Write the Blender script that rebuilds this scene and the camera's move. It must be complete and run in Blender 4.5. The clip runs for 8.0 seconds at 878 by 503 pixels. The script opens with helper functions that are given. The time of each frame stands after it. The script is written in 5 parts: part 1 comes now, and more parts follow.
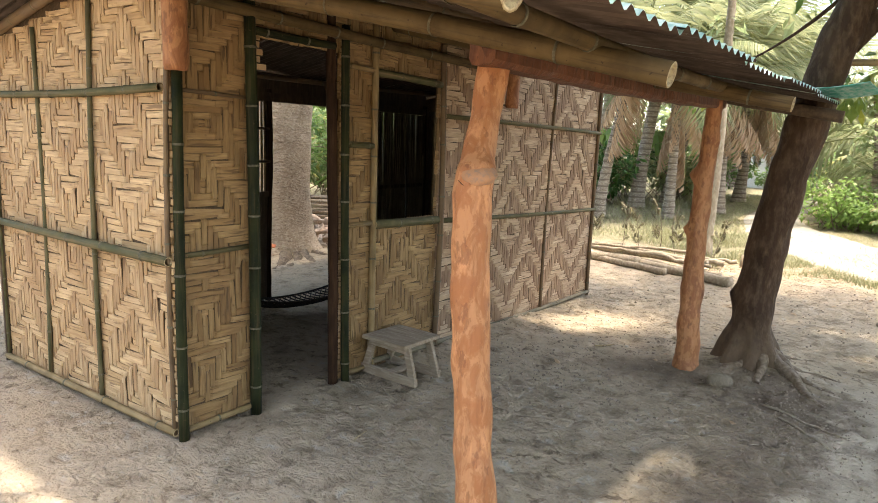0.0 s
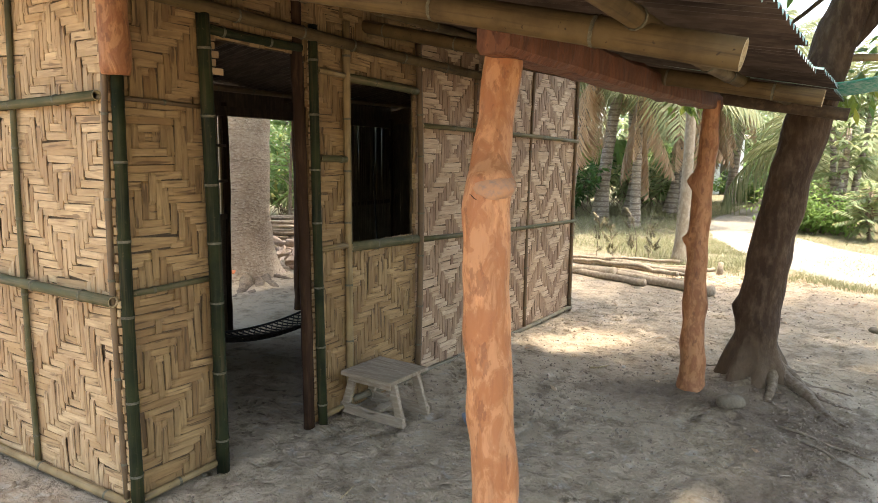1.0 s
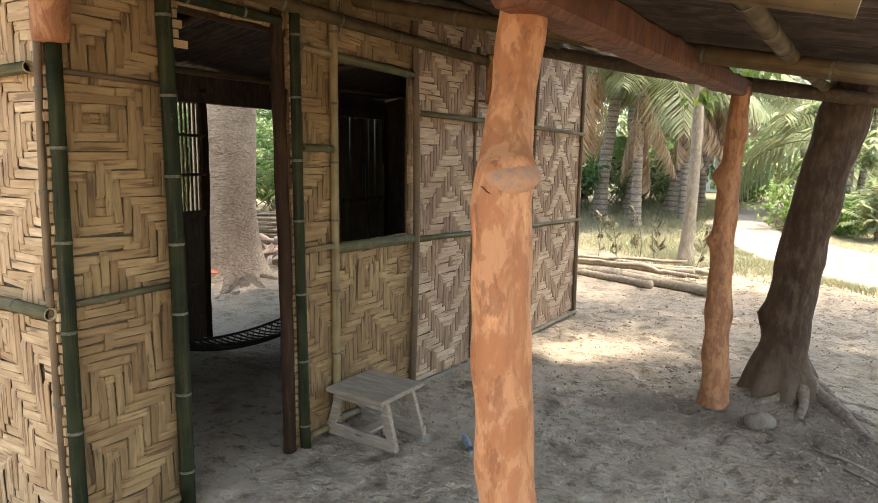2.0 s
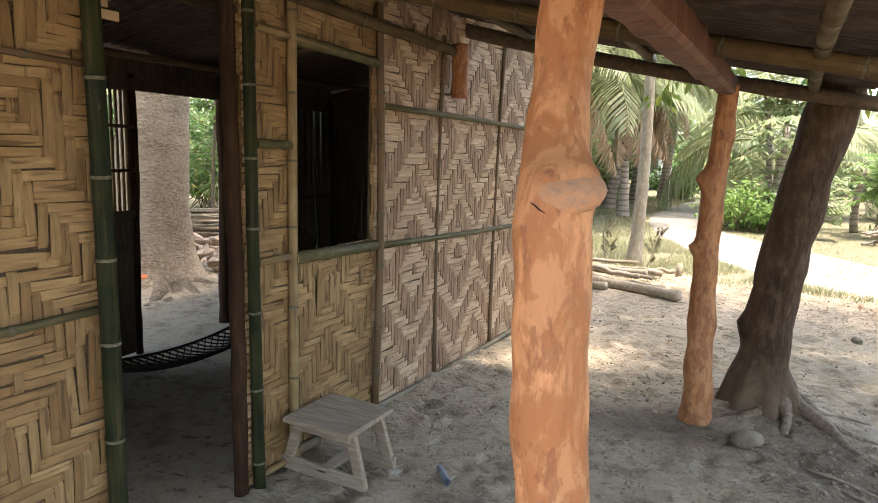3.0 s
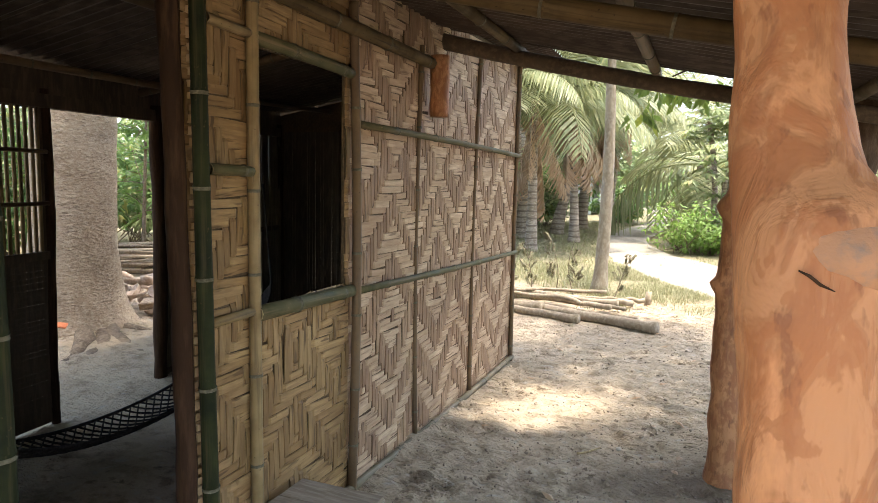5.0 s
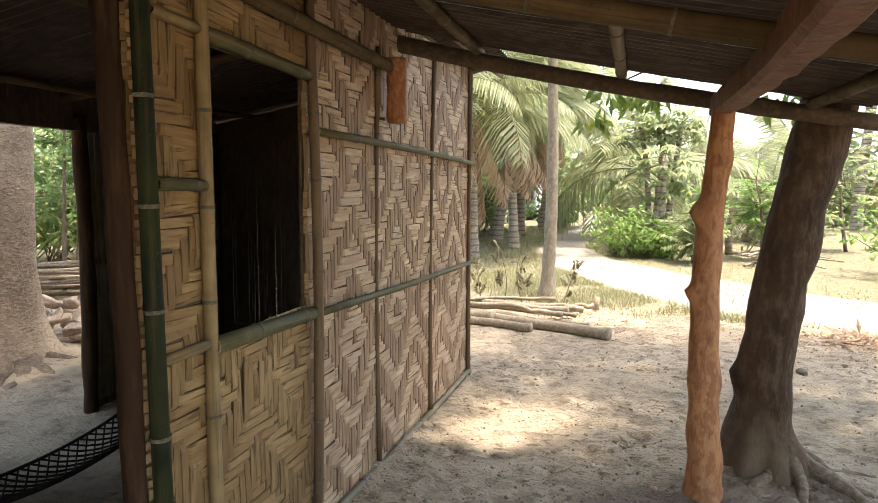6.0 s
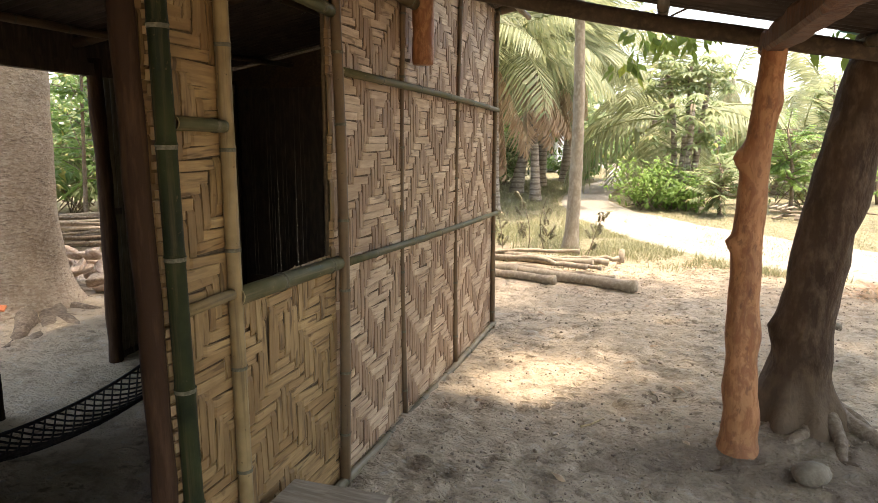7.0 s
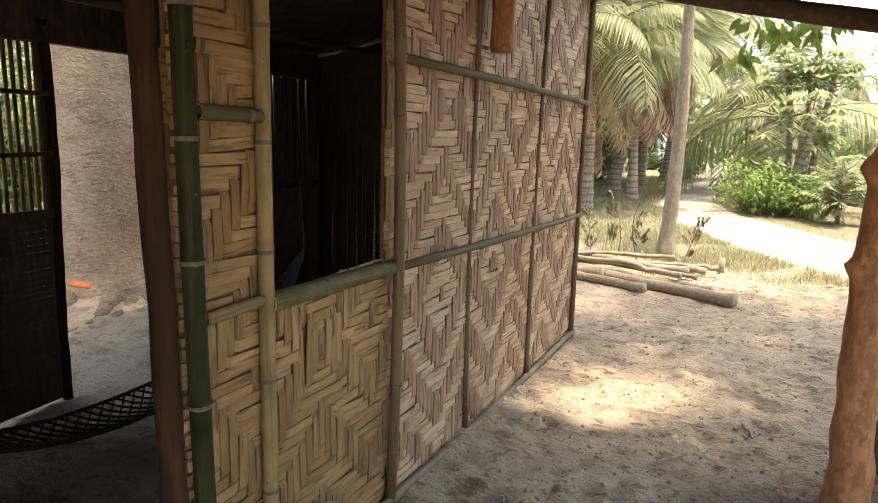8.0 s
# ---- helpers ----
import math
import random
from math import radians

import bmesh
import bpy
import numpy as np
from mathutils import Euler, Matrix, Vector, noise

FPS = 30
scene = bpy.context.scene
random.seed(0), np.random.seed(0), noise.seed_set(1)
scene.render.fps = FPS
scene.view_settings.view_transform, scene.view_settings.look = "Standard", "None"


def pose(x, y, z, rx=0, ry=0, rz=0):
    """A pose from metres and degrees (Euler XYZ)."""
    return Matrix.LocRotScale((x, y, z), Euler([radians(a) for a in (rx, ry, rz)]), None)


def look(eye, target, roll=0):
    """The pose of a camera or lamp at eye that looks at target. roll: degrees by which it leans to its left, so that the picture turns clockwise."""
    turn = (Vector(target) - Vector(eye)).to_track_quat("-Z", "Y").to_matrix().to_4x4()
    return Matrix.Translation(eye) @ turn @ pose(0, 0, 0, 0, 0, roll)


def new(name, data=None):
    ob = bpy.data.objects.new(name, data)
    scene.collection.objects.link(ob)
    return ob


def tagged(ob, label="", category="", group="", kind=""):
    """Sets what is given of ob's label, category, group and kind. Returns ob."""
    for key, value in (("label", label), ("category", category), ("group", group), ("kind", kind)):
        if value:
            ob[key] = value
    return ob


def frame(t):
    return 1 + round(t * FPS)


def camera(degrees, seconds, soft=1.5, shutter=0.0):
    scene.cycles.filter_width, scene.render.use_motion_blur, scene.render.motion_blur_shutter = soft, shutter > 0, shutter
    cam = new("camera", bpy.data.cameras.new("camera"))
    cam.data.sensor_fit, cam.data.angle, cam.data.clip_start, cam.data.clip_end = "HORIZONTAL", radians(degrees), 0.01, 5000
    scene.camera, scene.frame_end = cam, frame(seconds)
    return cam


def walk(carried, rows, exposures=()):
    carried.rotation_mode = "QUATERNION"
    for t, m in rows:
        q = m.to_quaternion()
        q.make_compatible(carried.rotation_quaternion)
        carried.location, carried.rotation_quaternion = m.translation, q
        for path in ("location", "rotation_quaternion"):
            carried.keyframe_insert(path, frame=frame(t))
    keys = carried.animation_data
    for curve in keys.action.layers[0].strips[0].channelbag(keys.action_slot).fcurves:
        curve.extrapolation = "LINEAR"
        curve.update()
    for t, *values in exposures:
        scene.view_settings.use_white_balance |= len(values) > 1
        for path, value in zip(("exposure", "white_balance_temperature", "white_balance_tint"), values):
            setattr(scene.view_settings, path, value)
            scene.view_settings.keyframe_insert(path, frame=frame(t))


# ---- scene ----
cam = camera(66.9, 8.0, soft=0.45)
EXPOSURES = [(0.0, 2.79, 7300, 10), (2.5, 2.92, 6900, 10), (5.5, 2.92, 6850, 10), (6.5, 2.78, 7600, 13), (8.0, 2.80, 7650, 13)]
PATH = [
    (0, (0.004, 0.011, 1.485), (-1.196, 1.577, 1.153), 2.2),
    (0.5, (-0.172, 0.123, 1.459), (-1.354, 1.704, 1.135), 4.4),
    (1, (-0.362, 0.25, 1.455), (-1.465, 1.894, 1.171), 0.6),
    (1.2, (-0.405, 0.296, 1.442), (-1.501, 1.945, 1.159), 0.5),
    (2.3, (-0.68, 0.659, 1.418), (-1.757, 2.316, 1.112), 1.5),
    (2.5, (-0.733, 0.692, 1.416), (-1.797, 2.352, 1.081), 2.7),
    (3, (-0.952, 0.79, 1.435), (-1.866, 2.542, 1.131), 1.7),
    (3.5, (-1.122, 0.864, 1.445), (-1.887, 2.684, 1.123), 0.7),
    (4, (-1.23, 0.969, 1.437), (-2.003, 2.797, 1.188), -0.8),
    (4.2, (-1.282, 1.041, 1.441), (-2.039, 2.878, 1.214), -1.1),
    (5.3, (-1.462, 1.236, 1.422), (-2.187, 3.086, 1.197), 2.6),
    (5.5, (-1.514, 1.275, 1.432), (-2.186, 3.145, 1.211), 2.6),
    (6, (-1.615, 1.336, 1.433), (-2.184, 3.243, 1.237), 0.2),
    (6.5, (-1.66, 1.372, 1.417), (-2.216, 3.272, 1.134), 0.7),
    (7, (-1.69, 1.428, 1.4), (-2.305, 3.301, 1.065), 0.1),
    (7.5, (-1.703, 1.553, 1.396), (-2.468, 3.37, 1.062), 1.0),
    (8, (-1.678, 1.699, 1.417), (-2.546, 3.463, 1.051), 1.7),
]
walk(cam, [(t, look(eye, target, roll)) for t, eye, target, roll in PATH], EXPOSURES)
import functools


# ---- world and sun ----
SUN_EL, SUN_ROT = radians(78), radians(85)
world = bpy.data.worlds.new("sky")
scene.world = world
world.use_nodes = True
wn = world.node_tree.nodes
sky = wn.new("ShaderNodeTexSky")
sky.sky_type, sky.sun_disc, sky.sun_elevation, sky.sun_rotation = "NISHITA", False, SUN_EL, SUN_ROT
sky.dust_density, sky.air_density, sky.ozone_density = 3.0, 1.0, 1.0
wn["Background"].inputs[1].default_value = 0.15
world.node_tree.links.new(sky.outputs[0], wn["Background"].inputs[0])
lamp = bpy.data.lights.new("sun", "SUN")
lamp.energy, lamp.angle, lamp.color = 1.75, radians(2.5), (1.0, 0.96, 0.90)
sun = new("sun", lamp)
SUN_DIR = Vector((math.sin(SUN_ROT) * math.cos(SUN_EL), math.cos(SUN_ROT) * math.cos(SUN_EL), math.sin(SUN_EL)))
sun.matrix_world = look(SUN_DIR * 60, (0, 0, 0))


# ---- materials ----
def nodes_of(name, rough=0.8, spec=0.3):
    m = bpy.data.materials.new(name)
    m.use_nodes = True
    nt = m.node_tree
    b = nt.nodes["Principled BSDF"]
    b.inputs["Roughness"].default_value = rough
    b.inputs["Specular IOR Level"].default_value = spec
    return m, nt, b


def mixer(nt, fac, a, b, blend="MIX"):
    n = nt.nodes.new("ShaderNodeMix")
    n.data_type, n.blend_type = "RGBA", blend
    for sock, val in ((n.inputs[0], fac), (n.inputs[6], a), (n.inputs[7], b)):
        if isinstance(val, bpy.types.NodeSocket):
            nt.links.new(val, sock)
        elif isinstance(val, tuple):
            sock.default_value = (*val, 1)
        else:
            sock.default_value = val
    return n.outputs[2]


def ramp(nt, src, lo, hi):
    n = nt.nodes.new("ShaderNodeMapRange")
    n.inputs[1].default_value, n.inputs[2].default_value = lo, hi
    nt.links.new(src, n.inputs[0])
    return n.outputs[0]


def noisy(nt, vec, scale, stretch=(1, 1, 1), detail=4, rough=0.6, warp=0.0):
    mp = nt.nodes.new("ShaderNodeMapping")
    mp.inputs[3].default_value = stretch
    nt.links.new(vec, mp.inputs[0])
    n = nt.nodes.new("ShaderNodeTexNoise")
    n.inputs["Scale"].default_value, n.inputs["Detail"].default_value, n.inputs["Roughness"].default_value = scale, detail, rough
    n.inputs["Distortion"].default_value = warp
    nt.links.new(mp.outputs[0], n.inputs["Vector"])
    return n.outputs[0]


def bumped(nt, b, src, strength, dist, before=None):
    n = nt.nodes.new("ShaderNodeBump")
    n.inputs["Strength"].default_value, n.inputs["Distance"].default_value = strength, dist
    nt.links.new(src, n.inputs["Height"])
    if before is not None:
        nt.links.new(before, n.inputs["Normal"])
    nt.links.new(n.outputs[0], b.inputs["Normal"])
    return n.outputs[0]


def place_of(nt):
    return nt.nodes.new("ShaderNodeNewGeometry").outputs["Position"]


def chance(nt):
    """A random value of the object and of the island together."""
    g, o, a, f = (nt.nodes.new("ShaderNode" + k) for k in ("NewGeometry", "ObjectInfo", "Math", "Math"))
    a.operation, f.operation = "ADD", "FRACT"
    nt.links.new(g.outputs["Random Per Island"], a.inputs[0])
    nt.links.new(o.outputs["Random"], a.inputs[1])
    nt.links.new(a.outputs[0], f.inputs[0])
    return f.outputs[0]


def shifted_uv(nt, amount=37.0):
    uv, sc, ad = nt.nodes.new("ShaderNodeUVMap"), nt.nodes.new("ShaderNodeMath"), nt.nodes.new("ShaderNodeVectorMath")
    sc.operation, sc.inputs[1].default_value = "MULTIPLY", amount
    nt.links.new(chance(nt), sc.inputs[0])
    nt.links.new(uv.outputs[0], ad.inputs[0])
    nt.links.new(sc.outputs[0], ad.inputs[1])
    return ad.outputs[0]


def weave_material(name, light, mid, dark):
    m, nt, b = nodes_of(name, 0.62, 0.25)
    uv, rnd, pos = shifted_uv(nt), chance(nt), place_of(nt)
    fibre = noisy(nt, uv, 1, (7, 170, 1), 3, 0.65)
    split = noisy(nt, uv, 1, (6, 150, 1), 2, 0.5)
    blotch = noisy(nt, pos, 2.1, detail=3)
    c = mixer(nt, ramp(nt, rnd, 0.10, 0.80), mid, light)
    c = mixer(nt, ramp(nt, blotch, 0.42, 0.75), c, mixer(nt, 0.55, c, dark))
    c = mixer(nt, ramp(nt, fibre, 0.38, 0.7), mixer(nt, 0.55, c, dark), c)
    c = mixer(nt, ramp(nt, split, 0.41, 0.33), c, mixer(nt, 0.75, c, tuple(v * 0.60 for v in dark)))
    spots = noisy(nt, pos, 28, detail=3)
    c = mixer(nt, ramp(nt, spots, 0.64, 0.74), c, mixer(nt, 0.6, c, dark))
    nt.links.new(c, b.inputs["Base Color"])
    n1 = bumped(nt, b, split, 0.7, 0.003)
    bumped(nt, b, fibre, 0.35, 0.0015, n1)
    return m


def pole_material(name, base, other, stain, rough=0.42, spec=0.25, low=-0.15):
    m, nt, b = nodes_of(name, rough, spec)
    uv, pos, rnd = shifted_uv(nt), place_of(nt), chance(nt)
    long = noisy(nt, uv, 1, (2.5, 60, 1), 4)
    patch = noisy(nt, pos, 7, detail=5)
    c = mixer(nt, ramp(nt, patch, 0.38, 0.66), base, other)
    c = mixer(nt, ramp(nt, long, 0.5, 0.75), c, stain)
    speck = noisy(nt, pos, 60, detail=2)
    c = mixer(nt, ramp(nt, speck, 0.68, 0.74), c, stain)
    nt.links.new(c, b.inputs["Base Color"])
    nt.links.new(ramp(nt, patch, low, 0.95), b.inputs["Roughness"])
    bumped(nt, b, long, 0.25, 0.002)
    return m


def plain_noise(name, a, c2, c3, s1=3.0, s2=30.0, rough=0.85, bump=0.4, dist=0.004, stretch=(1, 1, 1), spec=0.25, metal=0.0):
    m, nt, b = nodes_of(name, rough, spec)
    pos = place_of(nt)
    big, fine = noisy(nt, pos, s1, stretch, 5), noisy(nt, pos, s2, stretch, 4)
    c = mixer(nt, ramp(nt, big, 0.35, 0.68), a, c2)
    c = mixer(nt, ramp(nt, fine, 0.45, 0.75), c, c3)
    nt.links.new(c, b.inputs["Base Color"])
    b.inputs["Metallic"].default_value = metal
    n1 = bumped(nt, b, big, bump * 0.5, dist * 3)
    bumped(nt, b, fine, bump, dist, n1)
    return m


def log_material(name, pale, red, brown):
    """Debarked trunk: pale sapwood with patches of red inner bark and cracks."""
    m, nt, b = nodes_of(name, 0.6, 0.25)
    pos, uv = place_of(nt), shifted_uv(nt)
    patch = noisy(nt, pos, 21, (1, 1, 0.45), 4, 0.6, 0.7)
    patch2 = noisy(nt, pos, 26, (1, 1, 0.4), 4)
    drip = noisy(nt, pos, 14, (1.6, 1.6, 0.12), 4)
    c = mixer(nt, ramp(nt, patch, 0.45, 0.56), pale, red)
    rim = nt.nodes.new("ShaderNodeMath")
    rim.operation = "MULTIPLY"
    nt.links.new(ramp(nt, patch, 0.478, 0.498), rim.inputs[0])
    nt.links.new(ramp(nt, patch, 0.530, 0.508), rim.inputs[1])
    c = mixer(nt, rim.outputs[0], c, mixer(nt, 0.18, c, brown))
    c = mixer(nt, ramp(nt, noisy(nt, pos, 17, (1, 1, 0.35), 5), 0.54, 0.66), c, tuple(min(0.8, 1.25 * v) for v in pale))
    c = mixer(nt, ramp(nt, drip, 0.55, 0.72), c, mixer(nt, 0.5, c, brown))
    c = mixer(nt, ramp(nt, patch2, 0.59, 0.64), c, mixer(nt, 0.6, c, brown))
    chip = noisy(nt, pos, 40, (1, 1, 0.55), 3)
    c = mixer(nt, ramp(nt, chip, 0.57, 0.61), c, mixer(nt, 0.7, c, red))
    g = noisy(nt, pos, 2.3, detail=3)
    c = mixer(nt, ramp(nt, g, 0.5, 0.75), c, mixer(nt, 0.35, c, pale))
    nt.links.new(c, b.inputs["Base Color"])
    n1 = bumped(nt, b, patch, 0.8, 0.010)
    n2 = bumped(nt, b, patch2, 0.4, 0.003, n1)
    bumped(nt, b, drip, 0.3, 0.003, n2)
    return m


def leaf_material(name, a, b2, dead=None, glow=0.45):
    m = bpy.data.materials.new(name)
    m.use_nodes = True
    nt = m.node_tree
    b = nt.nodes["Principled BSDF"]
    b.inputs["Roughness"].default_value = 0.5
    b.inputs["Specular IOR Level"].default_value = 0.3
    rnd = chance(nt)
    c = mixer(nt, rnd, a, b2)
    if dead:
        c = mixer(nt, ramp(nt, rnd, 0.86, 0.92), c, dead)
    c = mixer(nt, ramp(nt, noisy(nt, place_of(nt), 1.1, detail=2), 0.4, 0.7), c, mixer(nt, 0.35, c, b2))
    t = nt.nodes.new("ShaderNodeBsdfTranslucent")
    ms = nt.nodes.new("ShaderNodeMixShader")
    ms.inputs[0].default_value = glow
    nt.links.new(c, b.inputs["Base Color"])
    nt.links.new(mixer(nt, 0.5, c, tuple(min(1, 1.3 * v) for v in b2)), t.inputs[0])
    nt.links.new(b.outputs[0], ms.inputs[1])
    nt.links.new(t.outputs[0], ms.inputs[2])
    nt.links.new(ms.outputs[0], nt.nodes["Material Output"].inputs[0])
    return m


def ground_material():
    m, nt, b = nodes_of("dirt", 0.95, 0.1)
    pos = place_of(nt)
    big, mid, fine = noisy(nt, pos, 0.55, detail=4), noisy(nt, pos, 5, detail=6, rough=0.65), noisy(nt, pos, 55, detail=4)
    c = mixer(nt, ramp(nt, big, 0.35, 0.7), (0.358, 0.277, 0.188), (0.425, 0.340, 0.244))
    c = mixer(nt, ramp(nt, mid, 0.5, 0.72), c, (0.175, 0.135, 0.090))
    c = mixer(nt, ramp(nt, fine, 0.58, 0.80), c, (0.38, 0.33, 0.265))
    clod = noisy(nt, pos, 11, (1, 1.2, 1), 6, 0.66, 0.5)
    worn = ramp(nt, noisy(nt, pos, 1.3, detail=3), 0.35, 0.6)
    # dark blotches: the shade of trodden hollows, put into the dirt's colour
    hollow_shade = nt.nodes.new("ShaderNodeMath")
    hollow_shade.operation = "MULTIPLY"
    nt.links.new(ramp(nt, clod, 0.54, 0.63), hollow_shade.inputs[0])
    nt.links.new(worn, hollow_shade.inputs[1])
    c = mixer(nt, hollow_shade.outputs[0], c, (0.150, 0.112, 0.075))
    c = mixer(nt, ramp(nt, clod, 0.43, 0.32), c, (0.38, 0.33, 0.262))
    sep = nt.nodes.new("ShaderNodeSeparateXYZ")
    nt.links.new(pos, sep.inputs[0])
    edge = nt.nodes.new("ShaderNodeMath")
    edge.operation = "MULTIPLY_ADD"
    nt.links.new(big, edge.inputs[0])
    edge.inputs[1].default_value = 6.0
    nt.links.new(sep.outputs[1], edge.inputs[2])
    litter = mixer(nt, ramp(nt, noisy(nt, pos, 9, detail=5), 0.4, 0.65), (0.210, 0.180, 0.113), (0.134, 0.124, 0.068))
    c = mixer(nt, ramp(nt, edge.outputs[0], 11.5, 13.5), c, litter)
    side = nt.nodes.new("ShaderNodeMath")
    side.operation = "MULTIPLY_ADD"
    nt.links.new(mid, side.inputs[0])
    side.inputs[1].default_value = 0.5
    nt.links.new(sep.outputs[0], side.inputs[2])
    path = nt.nodes.new("ShaderNodeMath")
    path.operation = "MULTIPLY"
    nt.links.new(ramp(nt, side.outputs[0], -0.20, -0.12), path.inputs[0])
    nt.links.new(ramp(nt, sep.outputs[1], 5.4, 4.4), path.inputs[1])
    c = mixer(nt, path.outputs[0], c, mixer(nt, ramp(nt, big, 0.35, 0.7), (0.46, 0.385, 0.290), (0.405, 0.332, 0.245)))
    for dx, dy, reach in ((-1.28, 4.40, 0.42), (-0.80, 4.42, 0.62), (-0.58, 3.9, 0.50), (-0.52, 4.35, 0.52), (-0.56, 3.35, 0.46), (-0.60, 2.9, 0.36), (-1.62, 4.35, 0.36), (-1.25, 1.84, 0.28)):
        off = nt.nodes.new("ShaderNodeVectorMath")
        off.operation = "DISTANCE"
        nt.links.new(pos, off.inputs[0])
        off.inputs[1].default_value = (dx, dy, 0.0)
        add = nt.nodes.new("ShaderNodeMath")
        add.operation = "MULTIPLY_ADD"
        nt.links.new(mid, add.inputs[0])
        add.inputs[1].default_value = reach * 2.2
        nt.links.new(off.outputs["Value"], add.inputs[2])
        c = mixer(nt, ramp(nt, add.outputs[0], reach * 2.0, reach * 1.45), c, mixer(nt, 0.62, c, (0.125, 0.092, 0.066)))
    nt.links.new(c, b.inputs["Base Color"])
    n1 = bumped(nt, b, mid, 0.9, 0.05)
    scuff = clod
    n2 = bumped(nt, b, scuff, 1.0, 0.04, n1)
    heel = ramp(nt, noisy(nt, pos, 19, (1, 1.4, 1), 3, 0.5, 1.4), 0.40, 0.62)
    n2 = bumped(nt, b, heel, 0.6, 0.012, n2)
    bumped(nt, b, fine, 0.5, 0.005, n2)
    return m


WEAVE = weave_material("woven_bamboo", (0.58, 0.415, 0.235), (0.44, 0.29, 0.145), (0.22, 0.125, 0.062))
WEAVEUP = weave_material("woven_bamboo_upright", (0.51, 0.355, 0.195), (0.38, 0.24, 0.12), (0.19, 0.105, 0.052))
WEAVEGOLD = weave_material("golden_woven_bamboo", (0.415, 0.275, 0.128), (0.295, 0.180, 0.076), (0.135, 0.072, 0.031))
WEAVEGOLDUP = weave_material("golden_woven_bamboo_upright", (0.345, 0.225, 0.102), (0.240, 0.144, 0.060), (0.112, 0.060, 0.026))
WEAVEGREY = weave_material("weathered_woven_bamboo", (0.61, 0.455, 0.305), (0.48, 0.335, 0.205), (0.22, 0.128, 0.078))
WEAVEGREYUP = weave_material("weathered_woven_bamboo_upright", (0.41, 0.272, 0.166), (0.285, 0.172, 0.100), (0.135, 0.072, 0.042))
GREEN = pole_material("green_bamboo", (0.058, 0.058, 0.027), (0.115, 0.100, 0.052), (0.165, 0.120, 0.07), spec=0.10)
DARKGREEN = pole_material("dark_green_bamboo", (0.010, 0.013, 0.006), (0.026, 0.029, 0.011), (0.055, 0.042, 0.020), spec=0.10, low=-0.5)
YELLOW = pole_material("dry_bamboo", (0.25, 0.175, 0.08), (0.17, 0.115, 0.052), (0.09, 0.06, 0.032))
BROWN = pole_material("brown_bamboo", (0.105, 0.065, 0.034), (0.16, 0.105, 0.055), (0.05, 0.032, 0.018))
OLDBAMBOO = pole_material("dull_brown_bamboo", (0.105, 0.070, 0.030), (0.066, 0.043, 0.020), (0.036, 0.024, 0.014), spec=0.12, low=-0.4)
MUDDY = pole_material("muddy_bamboo", (0.15, 0.118, 0.072), (0.105, 0.088, 0.052), (0.20, 0.165, 0.115))
RINGPALE = plain_noise("pale_pebble", (0.40, 0.36, 0.29), (0.33, 0.29, 0.23), (0.46, 0.42, 0.35), 40, 120)
RING = plain_noise("bamboo_node", (0.105, 0.098, 0.065), (0.07, 0.062, 0.040), (0.17, 0.15, 0.10), 30, 90)
HOLLOW = plain_noise("bamboo_pith", (0.42, 0.33, 0.18), (0.3, 0.22, 0.12), (0.15, 0.1, 0.06), 20, 80)
LOG = log_material("debarked_trunk", (0.44, 0.205, 0.092), (0.33, 0.130, 0.052), (0.18, 0.070, 0.032))
LOGRED = log_material("debarked_red_trunk", (0.36, 0.165, 0.072), (0.25, 0.100, 0.042), (0.13, 0.055, 0.028))
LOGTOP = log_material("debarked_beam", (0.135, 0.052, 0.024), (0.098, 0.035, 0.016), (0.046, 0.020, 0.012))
SAWN = plain_noise("sawn_knot", (0.40, 0.205, 0.108), (0.32, 0.175, 0.10), (0.21, 0.155, 0.125), 14, 60)
TIMBER = plain_noise("brown_timber", (0.034, 0.017, 0.009), (0.020, 0.0105, 0.006), (0.064, 0.034, 0.018), 5, 40, stretch=(1, 1, 0.15), spec=0.12)
POLE = plain_noise("dark_pole", (0.085, 0.058, 0.036), (0.05, 0.034, 0.022), (0.13, 0.09, 0.055), 5, 40)
DIRT = ground_material()
SAND = plain_noise("road_sand", (0.245, 0.222, 0.185), (0.205, 0.182, 0.147), (0.155, 0.134, 0.104), 1.2, 14, bump=0.5, dist=0.01)
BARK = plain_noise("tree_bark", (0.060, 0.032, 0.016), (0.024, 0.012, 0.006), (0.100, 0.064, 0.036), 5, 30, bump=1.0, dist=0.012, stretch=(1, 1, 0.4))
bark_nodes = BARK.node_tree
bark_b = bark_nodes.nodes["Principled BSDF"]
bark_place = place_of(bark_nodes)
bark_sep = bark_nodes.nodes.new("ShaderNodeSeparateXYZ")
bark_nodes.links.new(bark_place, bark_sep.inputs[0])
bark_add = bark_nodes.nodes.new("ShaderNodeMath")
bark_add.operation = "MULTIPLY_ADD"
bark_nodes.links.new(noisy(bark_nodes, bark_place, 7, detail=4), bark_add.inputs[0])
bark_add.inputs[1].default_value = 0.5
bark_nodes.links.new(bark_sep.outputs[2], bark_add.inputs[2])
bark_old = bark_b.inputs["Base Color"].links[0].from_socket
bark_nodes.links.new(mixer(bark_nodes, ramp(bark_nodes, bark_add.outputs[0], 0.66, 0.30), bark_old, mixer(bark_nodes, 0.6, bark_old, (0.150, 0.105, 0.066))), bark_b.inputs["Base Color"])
ROOT = plain_noise("dusty_root", (0.17, 0.122, 0.080), (0.082, 0.056, 0.036), (0.25, 0.195, 0.14), 9, 45, bump=0.9, dist=0.01)
